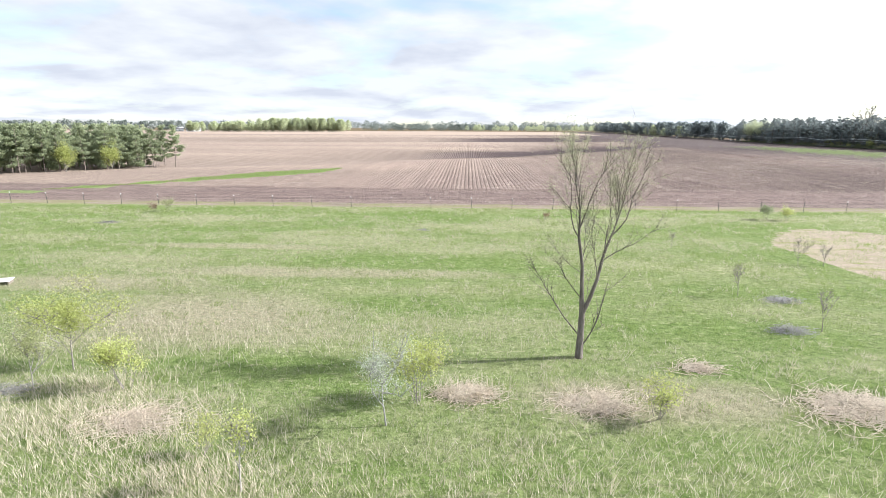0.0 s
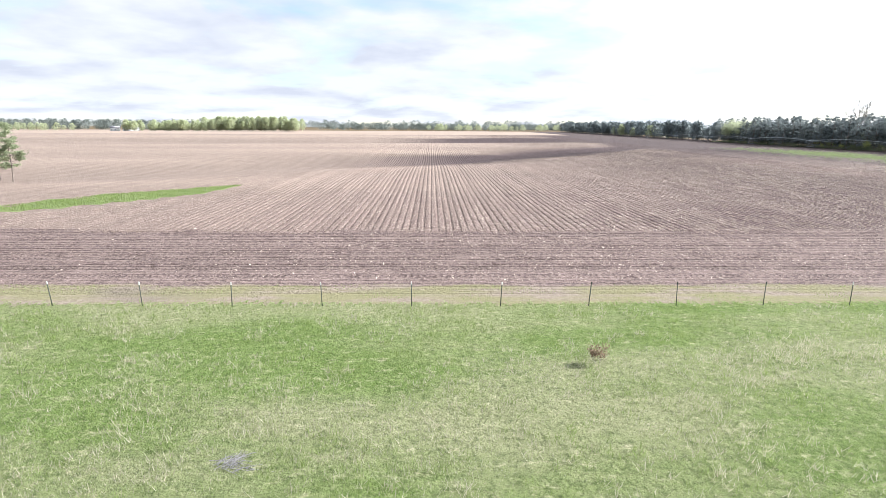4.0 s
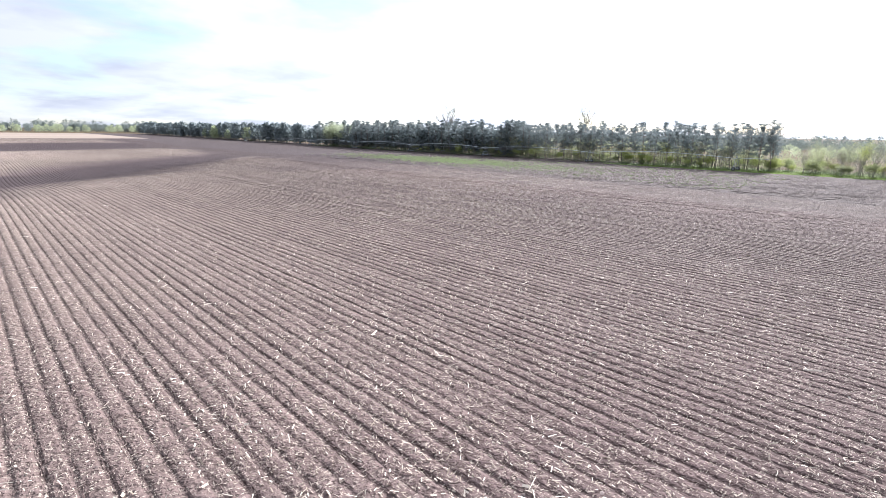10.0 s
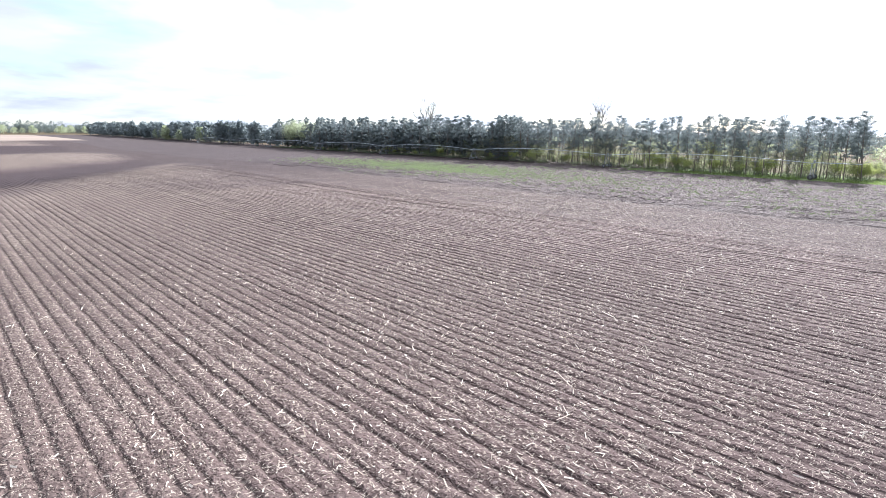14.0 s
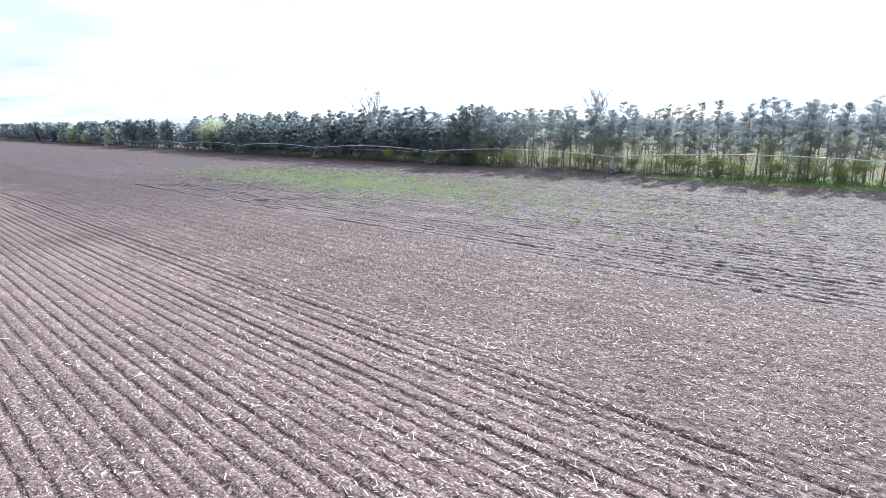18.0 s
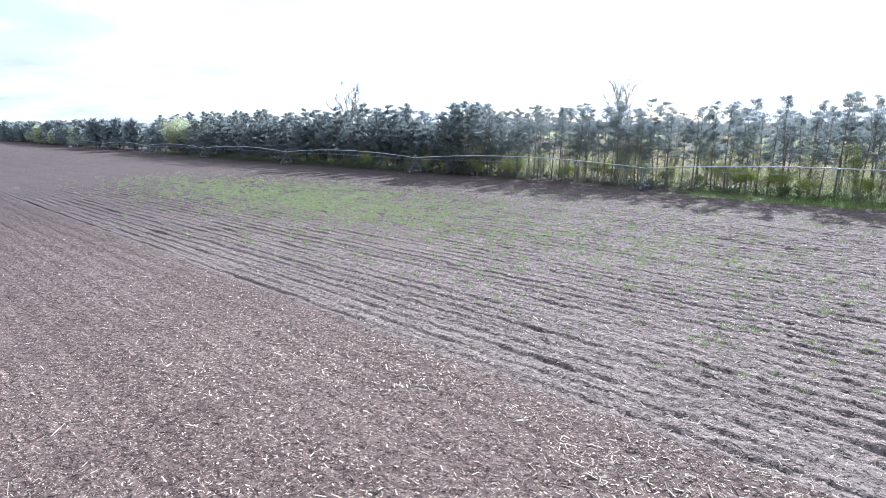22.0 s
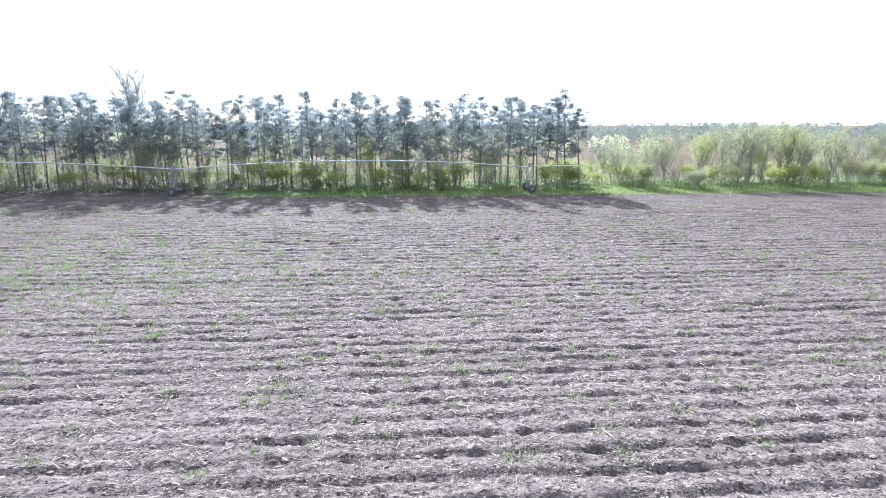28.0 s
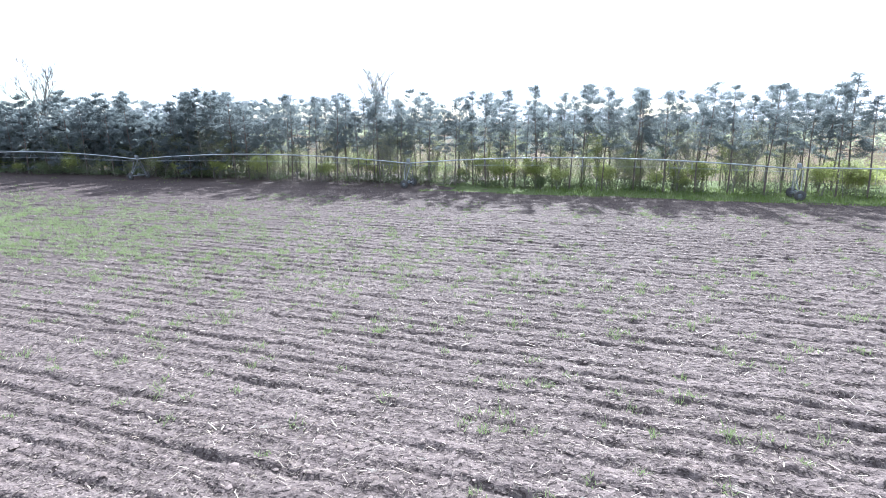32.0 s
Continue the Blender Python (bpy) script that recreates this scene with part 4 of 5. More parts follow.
for lane_v in (208.0, 211.0, 214.5, 218.0, 222.0):
    u = 155.0 + (lane_v - 208) * 0.3
    while u < 268:
        plant(thick_pines if rng.random() < ease(u, 244, 272) * 0.9 else pines, lane_v + rng.normal() * 0.5, u + rng.normal() * 0.3, float(rng.uniform(0.80, 1.03) + 0.05 * ease(u, 225, 262)), float(rng.normal() * 1.2), "pines of the belt")
        u += rng.uniform(3.4, 5.2)
for lane_v in (208.5, 214.5, 221.0):
    u = 262.0
    while u < 440:
        if not 404 < u < 424:
            plant(thick_pines + pines[:1] if u < 300 else thick_pines, lane_v + rng.normal() * 0.7, u, float(rng.uniform(0.92, 1.12)), 0.0, "pines of the belt")
        u += rng.uniform(4.6, 6.6)
# bushes and broadleaved trees in and beside the belt
LEAF_BUSH = [broadleaf(300 + k, 3.6, 0.4, 1.0, 1500, M_LEAF if k % 2 else M_YELLEAF, M_BARK, "yellow-green spring bush under the pines", "bush", 0.16, False, 5, "bush") for k in range(4)]
DARK_BUSH = [broadleaf(320 + k, 2.6, 0.4, 1.1, 1700, M_BUSHLEAF, M_BARK, "deep green low bush at the field edge", "bush", 0.12, False, 6, "bush") for k in range(3)]
TWIG_BUSH = [broadleaf(340 + k, 3.6, 0.4, 0.8, 260, M_RUST, M_BARK, "leafless brown bush with fine upright twigs", "bush", 0.10, True, 5, "bush") for k in range(2)]
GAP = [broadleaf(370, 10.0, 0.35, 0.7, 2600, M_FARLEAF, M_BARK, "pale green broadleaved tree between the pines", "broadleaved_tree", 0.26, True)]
SPRING = [broadleaf(360 + k, 8.4, 0.6, 0.6, 1300, M_LEAF if k != 1 else M_YELLEAF, M_BARK, "light green young broadleaved tree in spring leaf", "broadleaved_tree", 0.16, True) for k in range(3)]
THIN = [broadleaf(380 + k, 9.0, 0.4, 0.6, 900, M_BUD, M_PALEBARK, "slender tree with bare branches and pale buds", "bare_tree", 0.14, True, 1, "tree", 1.0, 1.6) for k in range(2)]
for k in range(170):
    u = 100 + 250 * float(rng.random()) ** 1.2
    v = float(rng.uniform(206.5, 222))
    kinds = LEAF_BUSH if rng.random() < (0.62 if u < 260 else 0.3) else (DARK_BUSH if rng.random() < 0.12 else TWIG_BUSH)
    plant(kinds, v, u, float(rng.uniform(0.7, 1.5)), 0.0, "bushes under the pines")
for k in range(9):
    plant(DARK_BUSH, float(rng.uniform(206.5, 209)), float(rng.uniform(95, 330)), float(rng.uniform(0.5, 0.9)), 0.0, "bushes under the pines")
for k in range(60):
    u = float(rng.uniform(52, 152))
    kinds = SPRING if rng.random() < 0.5 else THIN
    plant(kinds, float(rng.uniform(208, 222)), u, float(rng.uniform(0.9, 1.5)), float(rng.normal() * 5), "trees past the pines")
for k in range(26):
    plant(LEAF_BUSH if rng.random() < 0.3 else TWIG_BUSH, float(rng.uniform(207, 219)), float(rng.uniform(52, 148)), float(rng.uniform(0.5, 1.1)), 0.0, "bushes past the pines")
for k in range(46):
    plant(SPRING + THIN + THIN, float(rng.uniform(208, 222)), float(rng.uniform(156, 275)), float(rng.uniform(0.65, 1.2)), 0.0, "young trees among the pines")
for u in (78.0, 84.0, 92.0):
    plant(pines, 214.0 + float(rng.normal()) * 2, u, 0.72, 0.0, "pines of the belt")
for k in range(8):
    plant(GAP, float(rng.uniform(207, 220)), float(rng.uniform(404, 426)), float(rng.uniform(1.2, 1.6)), 0.0, "trees past the pines")
GREY = (205.6, 136.8)
grey_bush = broadleaf(351, 2.4, 0.4, 1.1, 1900, M_BUD, M_PALEBARK, "pale grey blossoming bush at the field edge", "bush", 0.11, True, 7, "bush")
stand(grey_bush, *vu(GREY[0], GREY[1])[:2], 0, 1.5)
for k, (v, u, lean, turn) in enumerate(((208.4, 128.5, 34, 4), (208.0, 125.8, 28, -6), (209.0, 111.0, 24, 10))):
    log_ = broadleaf(355 + k, 7.0, 0.8, 0.3, 0, M_LEAF, M_PALEBARK, "pale dead tree leaning over the bushes", "leaning_tree", 0.1, False)
    stand(log_, *vu(v, u)[:2], turn, 1.2, lean)


def undergrowth(seed, n, v0, v1, u0, u1, tall, size):
    """Tangled young growth between the stems of the belt."""
    r = np.random.default_rng(seed)
    v, u = r.uniform(v0, v1, n), r.uniform(u0, u1, n)
    k = r.random(n) < ease(soft_noise(v, u, 4, 1) * 0.6 + soft_noise(v, u, 1.3, 2) * 0.4, 0.34, 0.58)
    v, u = v[k], u[k]
    h = tall * (0.15 + 1.05 * soft_noise(v * 0.7, u, 2.6, 3) ** 1.2) * r.random(len(v)) ** 0.65
    x, y, _ = vu(v, u)
    g = Geo()
    g.add(*scatter_tris(r, np.stack([x, y, h + 0.05], 1), r.uniform(0.6, 1.4, len(v)) * size, r.uniform(0.5, 1.0, len(v)) * size, 0.9, 0.4))
    return g


def saplings(seed, n, v0, v1, u0, u1, tall):
    r = np.random.default_rng(seed)
    v, u = r.uniform(v0, v1, n), r.uniform(u0, u1, n)
    h = tall * r.uniform(0.4, 1.1, n)
    x, y, _ = vu(v, u)
    root = np.stack([x, y, 0 * x - 0.05], 1)
    tip = root + np.stack([r.normal(size=n) * 0.18 * h, r.normal(size=n) * 0.18 * h, h], 1)
    side = np.stack([0 * x, np.ones(n), 0 * x], 1) * (0.010 + 0.004 * h)[:, None]
    g = Geo()
    g.add(np.stack([root - side, root + side, tip], 1).reshape(-1, 3), np.arange(3 * n).reshape(n, 3))
    return g


tagged(new("undergrowth", undergrowth(31, 250000, 207.5, 225, 142, 300, 8.0, 0.13).mesh("undergrowth", M_UNDER)), "yellow-green young growth tangled under the pines", "undergrowth", kind="stuff")
tagged(new("dark_undergrowth", undergrowth(32, 80000, 206.0, 212, 60, 440, 2.2, 0.19).mesh("dark_undergrowth", M_BUSHLEAF)), "deep green low growth along the foot of the belt", "undergrowth", kind="stuff")
tagged(new("shade_thicket", undergrowth(34, 45000, 209, 224, 250, 430, 6.0, 0.26).mesh("shade_thicket", M_BUSHLEAF)), "dark thicket between the close-set pines", "undergrowth", kind="stuff")
tagged(new("sapling_stems", saplings(33, 1300, 206.5, 224, 100, 330, 6.0).mesh("sapling_stems", M_BARK)), "thin bare grey stems standing under the pines", "undergrowth", kind="stuff")

# two tall bare crowns that rise over the belt
def vase_tree(seed, tall, fork, open_, fat, label):
    """A tall bare tree: limbs that rise and fan out, forking into fine twigs."""
    r = np.random.default_rng(seed)
    top = thing("bare_tree", label, "tree")
    stem, arms, buds = Geo(), Geo(), Geo()
    main = limb(stem, r, (0, 0, -0.2), (0, 0, 1), tall * fork, 0.24, 7, 0.03, 0.02, 6)
    tips = []

    def fork_out(p, way, ln, rad, level):
        w = limb(arms, r, p, way, ln, rad, 4 if level < 2 else 3, 0.09, 0.06, (5, 5, 3, 1)[level])
        if level == 3:
            tips.append(w[-1]); return
        d = (w[-1] - w[0]).normalized()
        for q in r.uniform(0.3, 1.0, (7, 6, 4)[level]):
            side = Vector(r.normal(size=3)); side -= d * side.dot(d)
            fork_out(on(w, q), d + side.normalized() * r.uniform(0.35, 0.75) + Vector((0, 0, 0.15)), ln * r.uniform(0.28, 0.48) * (1.15 - 0.4 * q), rad * (1 - 0.6 * q) * 0.6 + 0.006 * fat, level + 1)

    for k in range(9):
        a, f = k * 2.4 + r.uniform(-0.4, 0.4), (1.0 if k < 3 else r.uniform(0.62, 1.0))
        tilt = r.uniform(0.1, 0.5) * open_ * (0.6 if k < 3 else 1.2)
        fork_out(on(main, f), (math.sin(tilt) * math.cos(a), math.sin(tilt) * math.sin(a), math.cos(tilt)), (tall - tall * fork * f) * r.uniform(0.72, 0.96) * math.cos(tilt) ** 0.5, (0.11 if k < 3 else 0.085) * fat ** 0.4, 0)
    part("trunk", stem, M_BARK, top); part("branchwork", arms, M_BARK, top)
    c = np.array(tips)
    c = c[r.integers(0, len(c), 1400)] + r.normal(size=(1400, 3)) * 0.1
    buds.add(*scatter_tris(r, c, r.uniform(0.08, 0.16, 1400), r.uniform(0.05, 0.1, 1400), 0.8, 0.3))
    part("budding", buds, M_BUD, top)
    return top


# both stand behind the pines
stand(vase_tree(401, 24.5, 0.5, 2.2, 2.4, "tall bare broadleaved tree rising above the pines"), 231.5, 296.0, 20)
stand(vase_tree(402, 20.8, 0.45, 0.75, 0.8, "tall bare tree with upright limbs above the pines"), 228.5, 215.5, 60)

# ---- the irrigation machine along the belt ----
PIVOT_V, TOWERS = 204.3, [163.95, 217.2] + [272.6 + 55.1 * k for k in range(6)]
pivot = thing("irrigation_machine", "long galvanised centre-pivot irrigation machine parked along the pines", "irrigation machine")
pivot.matrix_world = Matrix.Translation(vu(PIVOT_V, TOWERS[0])) @ pose(0, 0, 0, 0, 0, -TURN)
PIPE_Z, ARCH = 3.75, 1.15


def pipe_z(f):
    return PIPE_Z + ARCH * 4 * f * (1 - f)


def tyre_geo():
    g = Geo()
    prof = [(-0.17, 0.28), (-0.17, 0.56), (-0.11, 0.63), (0.11, 0.63), (0.17, 0.56), (0.17, 0.28)]
    n = 18
    pts = [(x, r * math.cos(2 * math.pi * i / n), r * math.sin(2 * math.pi * i / n)) for i in range(n) for x, r in prof]
    m = len(prof)
    g.add(pts, [(i * m + j, i * m + j + 1, ((i + 1) % n) * m + j + 1, ((i + 1) % n) * m + j) for i in range(n) for j in range(m - 1)])
    for i in range(n):
        a = 2 * math.pi * i / n
        g.tube([(-0.16, 0.64 * math.cos(a), 0.64 * math.sin(a)), (0.16, 0.64 * math.cos(a + 0.2), 0.64 * math.sin(a + 0.2))], [0.03, 0.03], 3)
    return g.mesh("tyre", M_TYRE)


def rim_geo():
    g = Geo()
    g.tube([(-0.08, 0, 0), (0.08, 0, 0)], [0.30, 0.30], 16, True)
    g.tube([(-0.12, 0, 0), (0.12, 0, 0)], [0.09, 0.09], 10, True)
    return g.mesh("rim", M_TOWER)


TYRE, RIM = tyre_geo(), rim_geo()
beam_g, leg_g = Geo(), []
beam_g.box((-2.1, -0.09, 0.62), (2.1, 0.09, 0.80), 0.02)
beam_g.box((-0.3, -0.12, 0.80), (0.25, 0.12, 1.05), 0.03)
BEAM = beam_g.mesh("tower_beam", M_TOWER)
for sx_, sy_ in ((-1, -1), (-1, 1), (1, -1), (1, 1)):
    g = Geo()
    g.tube([(1.75 * sx_, 0.08 * sy_, 0.78), (0.12 * sx_, 0.45 * sy_, PIPE_Z - 0.1)], [0.055, 0.05], 6)
    leg_g.append(g.mesh("leg", M_TOWER))
brace_g = Geo()
for s in (-1, 1):
    brace_g.tube([(-1.0 * s, 0.25, 2.1), (1.0 * s, 0.25, 2.1)], [0.025, 0.025], 4)
    brace_g.tube([(1.75 * s, 0, 0.8), (-0.7 * s, 0.3, 2.6)], [0.02, 0.02], 4)
BRACE = brace_g.mesh("brace", M_TOWER)
ctrl_g = Geo()
ctrl_g.box((-0.28, -0.2, PIPE_Z + 0.12), (0.28, 0.2, PIPE_Z + 0.72), 0.03)
CTRL = ctrl_g.mesh("control_box", M_BOX)
wheel_mats = [(s, (1.9 * s, 0.0, 0.62)) for s in (-1, 1)]
ladder_g = Geo()
for x_ in (-0.2, 0.2):
    ladder_g.tube([(x_ - 0.6, 0.5, 0.7), (x_ - 0.1, 0.5, PIPE_Z)], [0.02, 0.02], 4)
for z_ in np.arange(0.9, PIPE_Z, 0.32):
    o_ = -0.6 + 0.5 * (z_ - 0.7) / (PIPE_Z - 0.7)
    ladder_g.tube([(o_ - 0.2, 0.5, z_), (o_ + 0.2, 0.5, z_)], [0.014, 0.014], 4)
LADDER = ladder_g.mesh("ladder", M_BOX)


def span_parts(y0, length, slope=1.0):
    """One pipe span with its truss rods, posts and hanging hoses."""
    g = Geo()
    fs = np.linspace(0, 1, 15)
    g.tube([(0, y0 + length * f, pipe_z(f) if slope else PIPE_Z + 0.2) for f in fs], [0.085] * 15, 8)
    pipe = part("span_pipe", g, M_STEEL, pivot, "arched galvanised water pipe")
    if slope:
        for s in (-1, 1):
            r = Geo()
            low = [(0.0, y0 + 0.4, PIPE_Z - 0.35)] + [(0.75 * s, y0 + length * f, pipe_z(f) - 1.15 * math.sin(math.pi * (0.12 + 0.76 * f))) for f in np.linspace(0.1, 0.9, 7)] + [(0.0, y0 + length - 0.4, PIPE_Z - 0.35)]
            r.tube(low, [0.014] * len(low), 4)
            part("truss_rod", r, M_STEEL, pipe)
        for f in np.linspace(0.1, 0.9, 7):
            r = Geo()
            zz = pipe_z(f) - 1.15 * math.sin(math.pi * (0.12 + 0.76 * f))
            for s in (-1, 1):
                r.tube([(0, y0 + length * f, pipe_z(f)), (0.75 * s, y0 + length * f, zz)], [0.02, 0.02], 4)
            r.tube([(-0.75, y0 + length * f, zz), (0.75, y0 + length * f, zz)], [0.02, 0.02], 4)
            part("truss_strut", r, M_STEEL, pipe)
    for f in np.linspace(0.07, 0.93, 9 if slope else 3):
        h = Geo()
        z1 = pipe_z(f) if slope else PIPE_Z + 0.2
        h.tube([(0.0, y0 + length * f, z1 + 0.08), (0.16, y0 + length * f, z1 + 0.14), (0.2, y0 + length * f, z1 - 0.2), (0.2, y0 + length * f, z1 - 1.75)], [0.022] * 4, 4)
        h.tube([(0.2, y0 + length * f, z1 - 1.75), (0.2, y0 + length * f, z1 - 1.95)], [0.05, 0.04], 5)
        part("drop_hose", h, M_HOSE, pipe, "thin hanging sprinkler hose")
    return pipe


for k, u in enumerate(TOWERS):
    y0 = u - TOWERS[0]
    tower = part("tower", BEAM, None, pivot, "A-shaped galvanised wheeled tower")
    tower.location = (0, y0, 0)
    for me_ in leg_g:
        part("leg", me_, None, tower)
    part("brace", BRACE, None, tower)
    part("control_box", CTRL, None, tower, "pale electrical box")
    if k == 0:
        part("ladder", LADDER, None, tower)
    for s, at_ in wheel_mats:
        wheel = part("tyre", TYRE, None, tower, "black treaded rubber tyre")
        wheel.location = at_
        hub = part("rim", RIM, None, tower)
        hub.location = at_
    if k < 7:
        span_parts(y0, TOWERS[k + 1] - u)
span_parts(-9.0, 9.0, 0.0)
gun = Geo()
gun.tube([(0, -9.0, PIPE_Z + 0.2), (0, -9.4, PIPE_Z + 0.5), (0, -10.2, PIPE_Z + 0.8)], [0.05, 0.045, 0.03], 6)
part("end_gun", gun, M_BOX, pivot)
gun = Geo()
gun.box((-0.5, TOWERS[7] - TOWERS[0] + 0.2, -0.1), (0.5, TOWERS[7] - TOWERS[0] + 1.6, 1.7), 0.04)
part("pump_cabinet", gun, M_WHITE, pivot, "white metal cabinet at the pivot point")

# ---- the fence of steel posts ----
fence = thing("post_fence", "row of thin dark steel fence posts along the lane", "fence")
post_g, tip_g = Geo(), Geo()
post_g.box((-0.025, -0.004, -0.3), (0.025, 0.004, 1.32))
post_g.box((-0.004, -0.03, -0.3), (0.004, -0.004, 1.32))
for z_ in np.arange(0.2, 1.3, 0.12):
    post_g.box((-0.008, 0.004, z_), (0.008, 0.012, z_ + 0.02))
tip_g.box((-0.027, -0.032, 1.30), (0.027, 0.014, 1.46), 0.004)
POST, TIP, DARKTIP = post_g.mesh("post", M_POST), tip_g.mesh("post_tip", M_WHITE), tip_g.mesh("post_tip", M_POST)
for k in range(-14, 16):
    v = 6.7 + 5.15 * k
    x, y, _ = vu(v, FENCE - 0.15)
    if k < -3:
        y += 0.10 * (-3 - k)
    post = part("post", POST, None, fence)
    post.matrix_world = pose(x, y, float(height_xy(x, y)), rng.normal() * 1.8, rng.normal() * 2.2, rng.uniform(-20, 20))
    part("post_tip", TIP if k < 0 or k % 4 == 0 else DARKTIP, None, post, "white painted tip" if k < 0 or k % 4 == 0 else "")

# ---- the meadow's trees, bushes and heaps ----
hero = thing("young_tree", "young grey-barked tree with bare limbs and first pale buds", "tree")
hr = np.random.default_rng(7)
h_stem, h_arms, h_bud = Geo(), Geo(), Geo()
left_stem = [Vector(p) for p in ((0, 0, -0.15), (0.02, 0, 1.0), (0.02, 0, 2.1), (-0.03, 0.05, 3.0), (-0.08, 0.05, 4.2), (-0.28, 0.1, 5.4), (-0.30, 0.1, 6.6), (-0.55, 0.1, 7.7), (-0.62, 0.15, 9.3))]
h_stem.tube(left_stem, [0.19, 0.15, 0.125, 0.09, 0.074, 0.058, 0.038, 0.022, 0.008], 8)
right_stem = [Vector(p) for p in ((0.02, 0, 2.0), (0.30, -0.1, 2.8), (0.52, -0.15, 3.6), (0.74, -0.2, 4.8), (1.08, -0.2, 5.8), (1.38, -0.2, 6.9), (1.55, -0.2, 8.3))]
h_stem.tube(right_stem, [0.10, 0.09, 0.076, 0.058, 0.038, 0.022, 0.008], 7)
h_ends = []
main_limbs = [(left_stem, 0.12, (-1.0, 0.2, 1.15), 3.9, 0.05), (left_stem, 0.06, (0.75, -0.2, 1.25), 3.6, 0.045), (left_stem, 0.33, (-0.75, 0, 0.85), 2.2, 0.035),
              (left_stem, 0.62, (-0.55, 0.3, 1.3), 3.2, 0.04), (left_stem, 0.66, (0.55, -0.2, 1.5), 3.0, 0.04), (left_stem, 0.75, (-0.2, -0.5, 1.4), 2.4, 0.03),
              (right_stem, 0.45, (0.95, 0.2, 0.5), 2.6, 0.035), (right_stem, 0.5, (0.35, 0.4, 1.4), 3.2, 0.04), (right_stem, 0.62, (0.9, -0.1, 1.5), 3.2, 0.04),
              (right_stem, 0.7, (0.1, -0.4, 1.4), 2.6, 0.03), (right_stem, 0.35, (-0.3, -0.4, 1.3), 2.2, 0.03), (left_stem, 0.28, (0.5, 0.3, 0.4), 1.6, 0.022), (right_stem, 0.8, (0.8, 0.2, 1.0), 1.9, 0.025),
              (left_stem, 0.5, (0.2, 0.5, 1.2), 2.2, 0.03), (left_stem, 0.85, (0.3, 0.1, 1.4), 1.7, 0.022), (left_stem, 0.85, (-0.6, 0.1, 1.2), 1.6, 0.022)]
for k in range(22):
    base = left_stem if k % 2 else right_stem
    main_limbs.append((base, float(hr.uniform(0.45, 0.95)), (float(hr.normal() * 0.8), float(hr.normal() * 0.8), float(hr.uniform(0.7, 1.6))), float(hr.uniform(0.9, 2.2)), 0.02))
for base, f, way, ln, r in main_limbs:
    w = limb(h_arms, hr, on(base, f), way, ln, r * 0.75, 5, 0.12, 0.08, 7)
    for q in hr.uniform(0.25, 1.0, 9):
        w2 = limb(h_arms, hr, on(w, q), (way[0] + hr.normal() * 0.6, way[1] + hr.normal() * 0.6, hr.uniform(0.6, 1.9)), hr.uniform(0.5, 1.4), r * 0.36, 3, 0.12, 0.08, 4)
        h_ends += [on(w2, e) for e in hr.uniform(0.2, 1.0, 6)]
        for e in hr.uniform(0.3, 1.0, 3):
            w3 = limb(h_arms, hr, on(w2, e), (hr.normal(), hr.normal(), 1.2), hr.uniform(0.2, 0.55), r * 0.2, 3, 0.15, 0.05, 1)
            h_ends.append(w3[-1])
c_ = np.array([p for p in h_ends if p.z > 3.6])
c_ = c_[hr.integers(0, len(c_), 10000)] + hr.normal(size=(10000, 3)) * 0.08
h_bud.add(*scatter_tris(hr, c_, hr.uniform(0.03, 0.07, 10000), hr.uniform(0.02, 0.04, 10000), 0.8, 0.3))
part("trunk", h_stem, M_DARKBARK, hero); part("branchwork", h_arms, M_DARKBARK, hero); part("budding", h_bud, M_BUD, hero)
stand(hero, 7.6, 24.4, 0, 1.03)

young = lambda s, h, n, leaf, lab, size=0.085, spread=1.15, name="sapling", bark=None: broadleaf(s, h, 0.72, spread, n, leaf, bark or M_BARK, lab, name, size, True, 1, "tree", 0.95, 2.0)
stand(young(501, 4.1, 5200, M_YELLEAF, "small broad-crowned tree in lime green leaf", 0.075, 1.5), -14.4, 23.2, 30)
stand(young(502, 2.9, 2600, M_LEAF, "small light green tree with a pale stem", 0.06, 0.9, "sapling", M_PALEBARK), -14.8, 21.4, 80)
stand(young(503, 3.3, 2600, M_SILVER, "small grey-twigged sapling with silvery buds", 0.045, 1.2, "sapling", M_GREYTWIG), -0.6, 18.7, 10)
stand(young(504, 2.6, 420, M_YELLEAF, "thin sapling with a pale stem and a few leaves", 0.08, 0.4, "sapling", M_PALEBARK), -4.4, 15.2, 10)
stand(young(505, 2.2, 60, M_BUD, "small bare dark sapling in the grass", 0.06, 0.6), 19.9, 33.6, 10)
stand(young(506, 2.3, 80, M_BUD, "small bare spreading sapling in the grass", 0.06, 0.9), 20.9, 27.5, 70)
stand(young(507, 2.2, 40, M_BUD, "small bare sapling beside the sandy patch", 0.06, 0.7), 28.8, 41.4, 120)
stand(young(508, 1.8, 30, M_BUD, "thin bare sapling beside the sandy patch", 0.06, 0.4), 30.6, 41.2, 200)
stand(young(509, 3.0, 150, M_BUD, "bare small tree standing in tall grass", 0.06, 0.8), 14.0, 47.6, 40)
stand(young(510, 1.9, 50, M_BUD, "bare small sapling standing in grass", 0.06, 0.7), 21.4, 47.0, 140)


def shrub(seed, tall, leaf, n, lab, x, y, size=0.08):
    return stand(broadleaf(seed, tall, 0.4, 0.9, n, leaf, M_BARK, lab, "bush", size, True, 5, "bush", 1.0, 1.6), x, y, seed * 37 % 360)


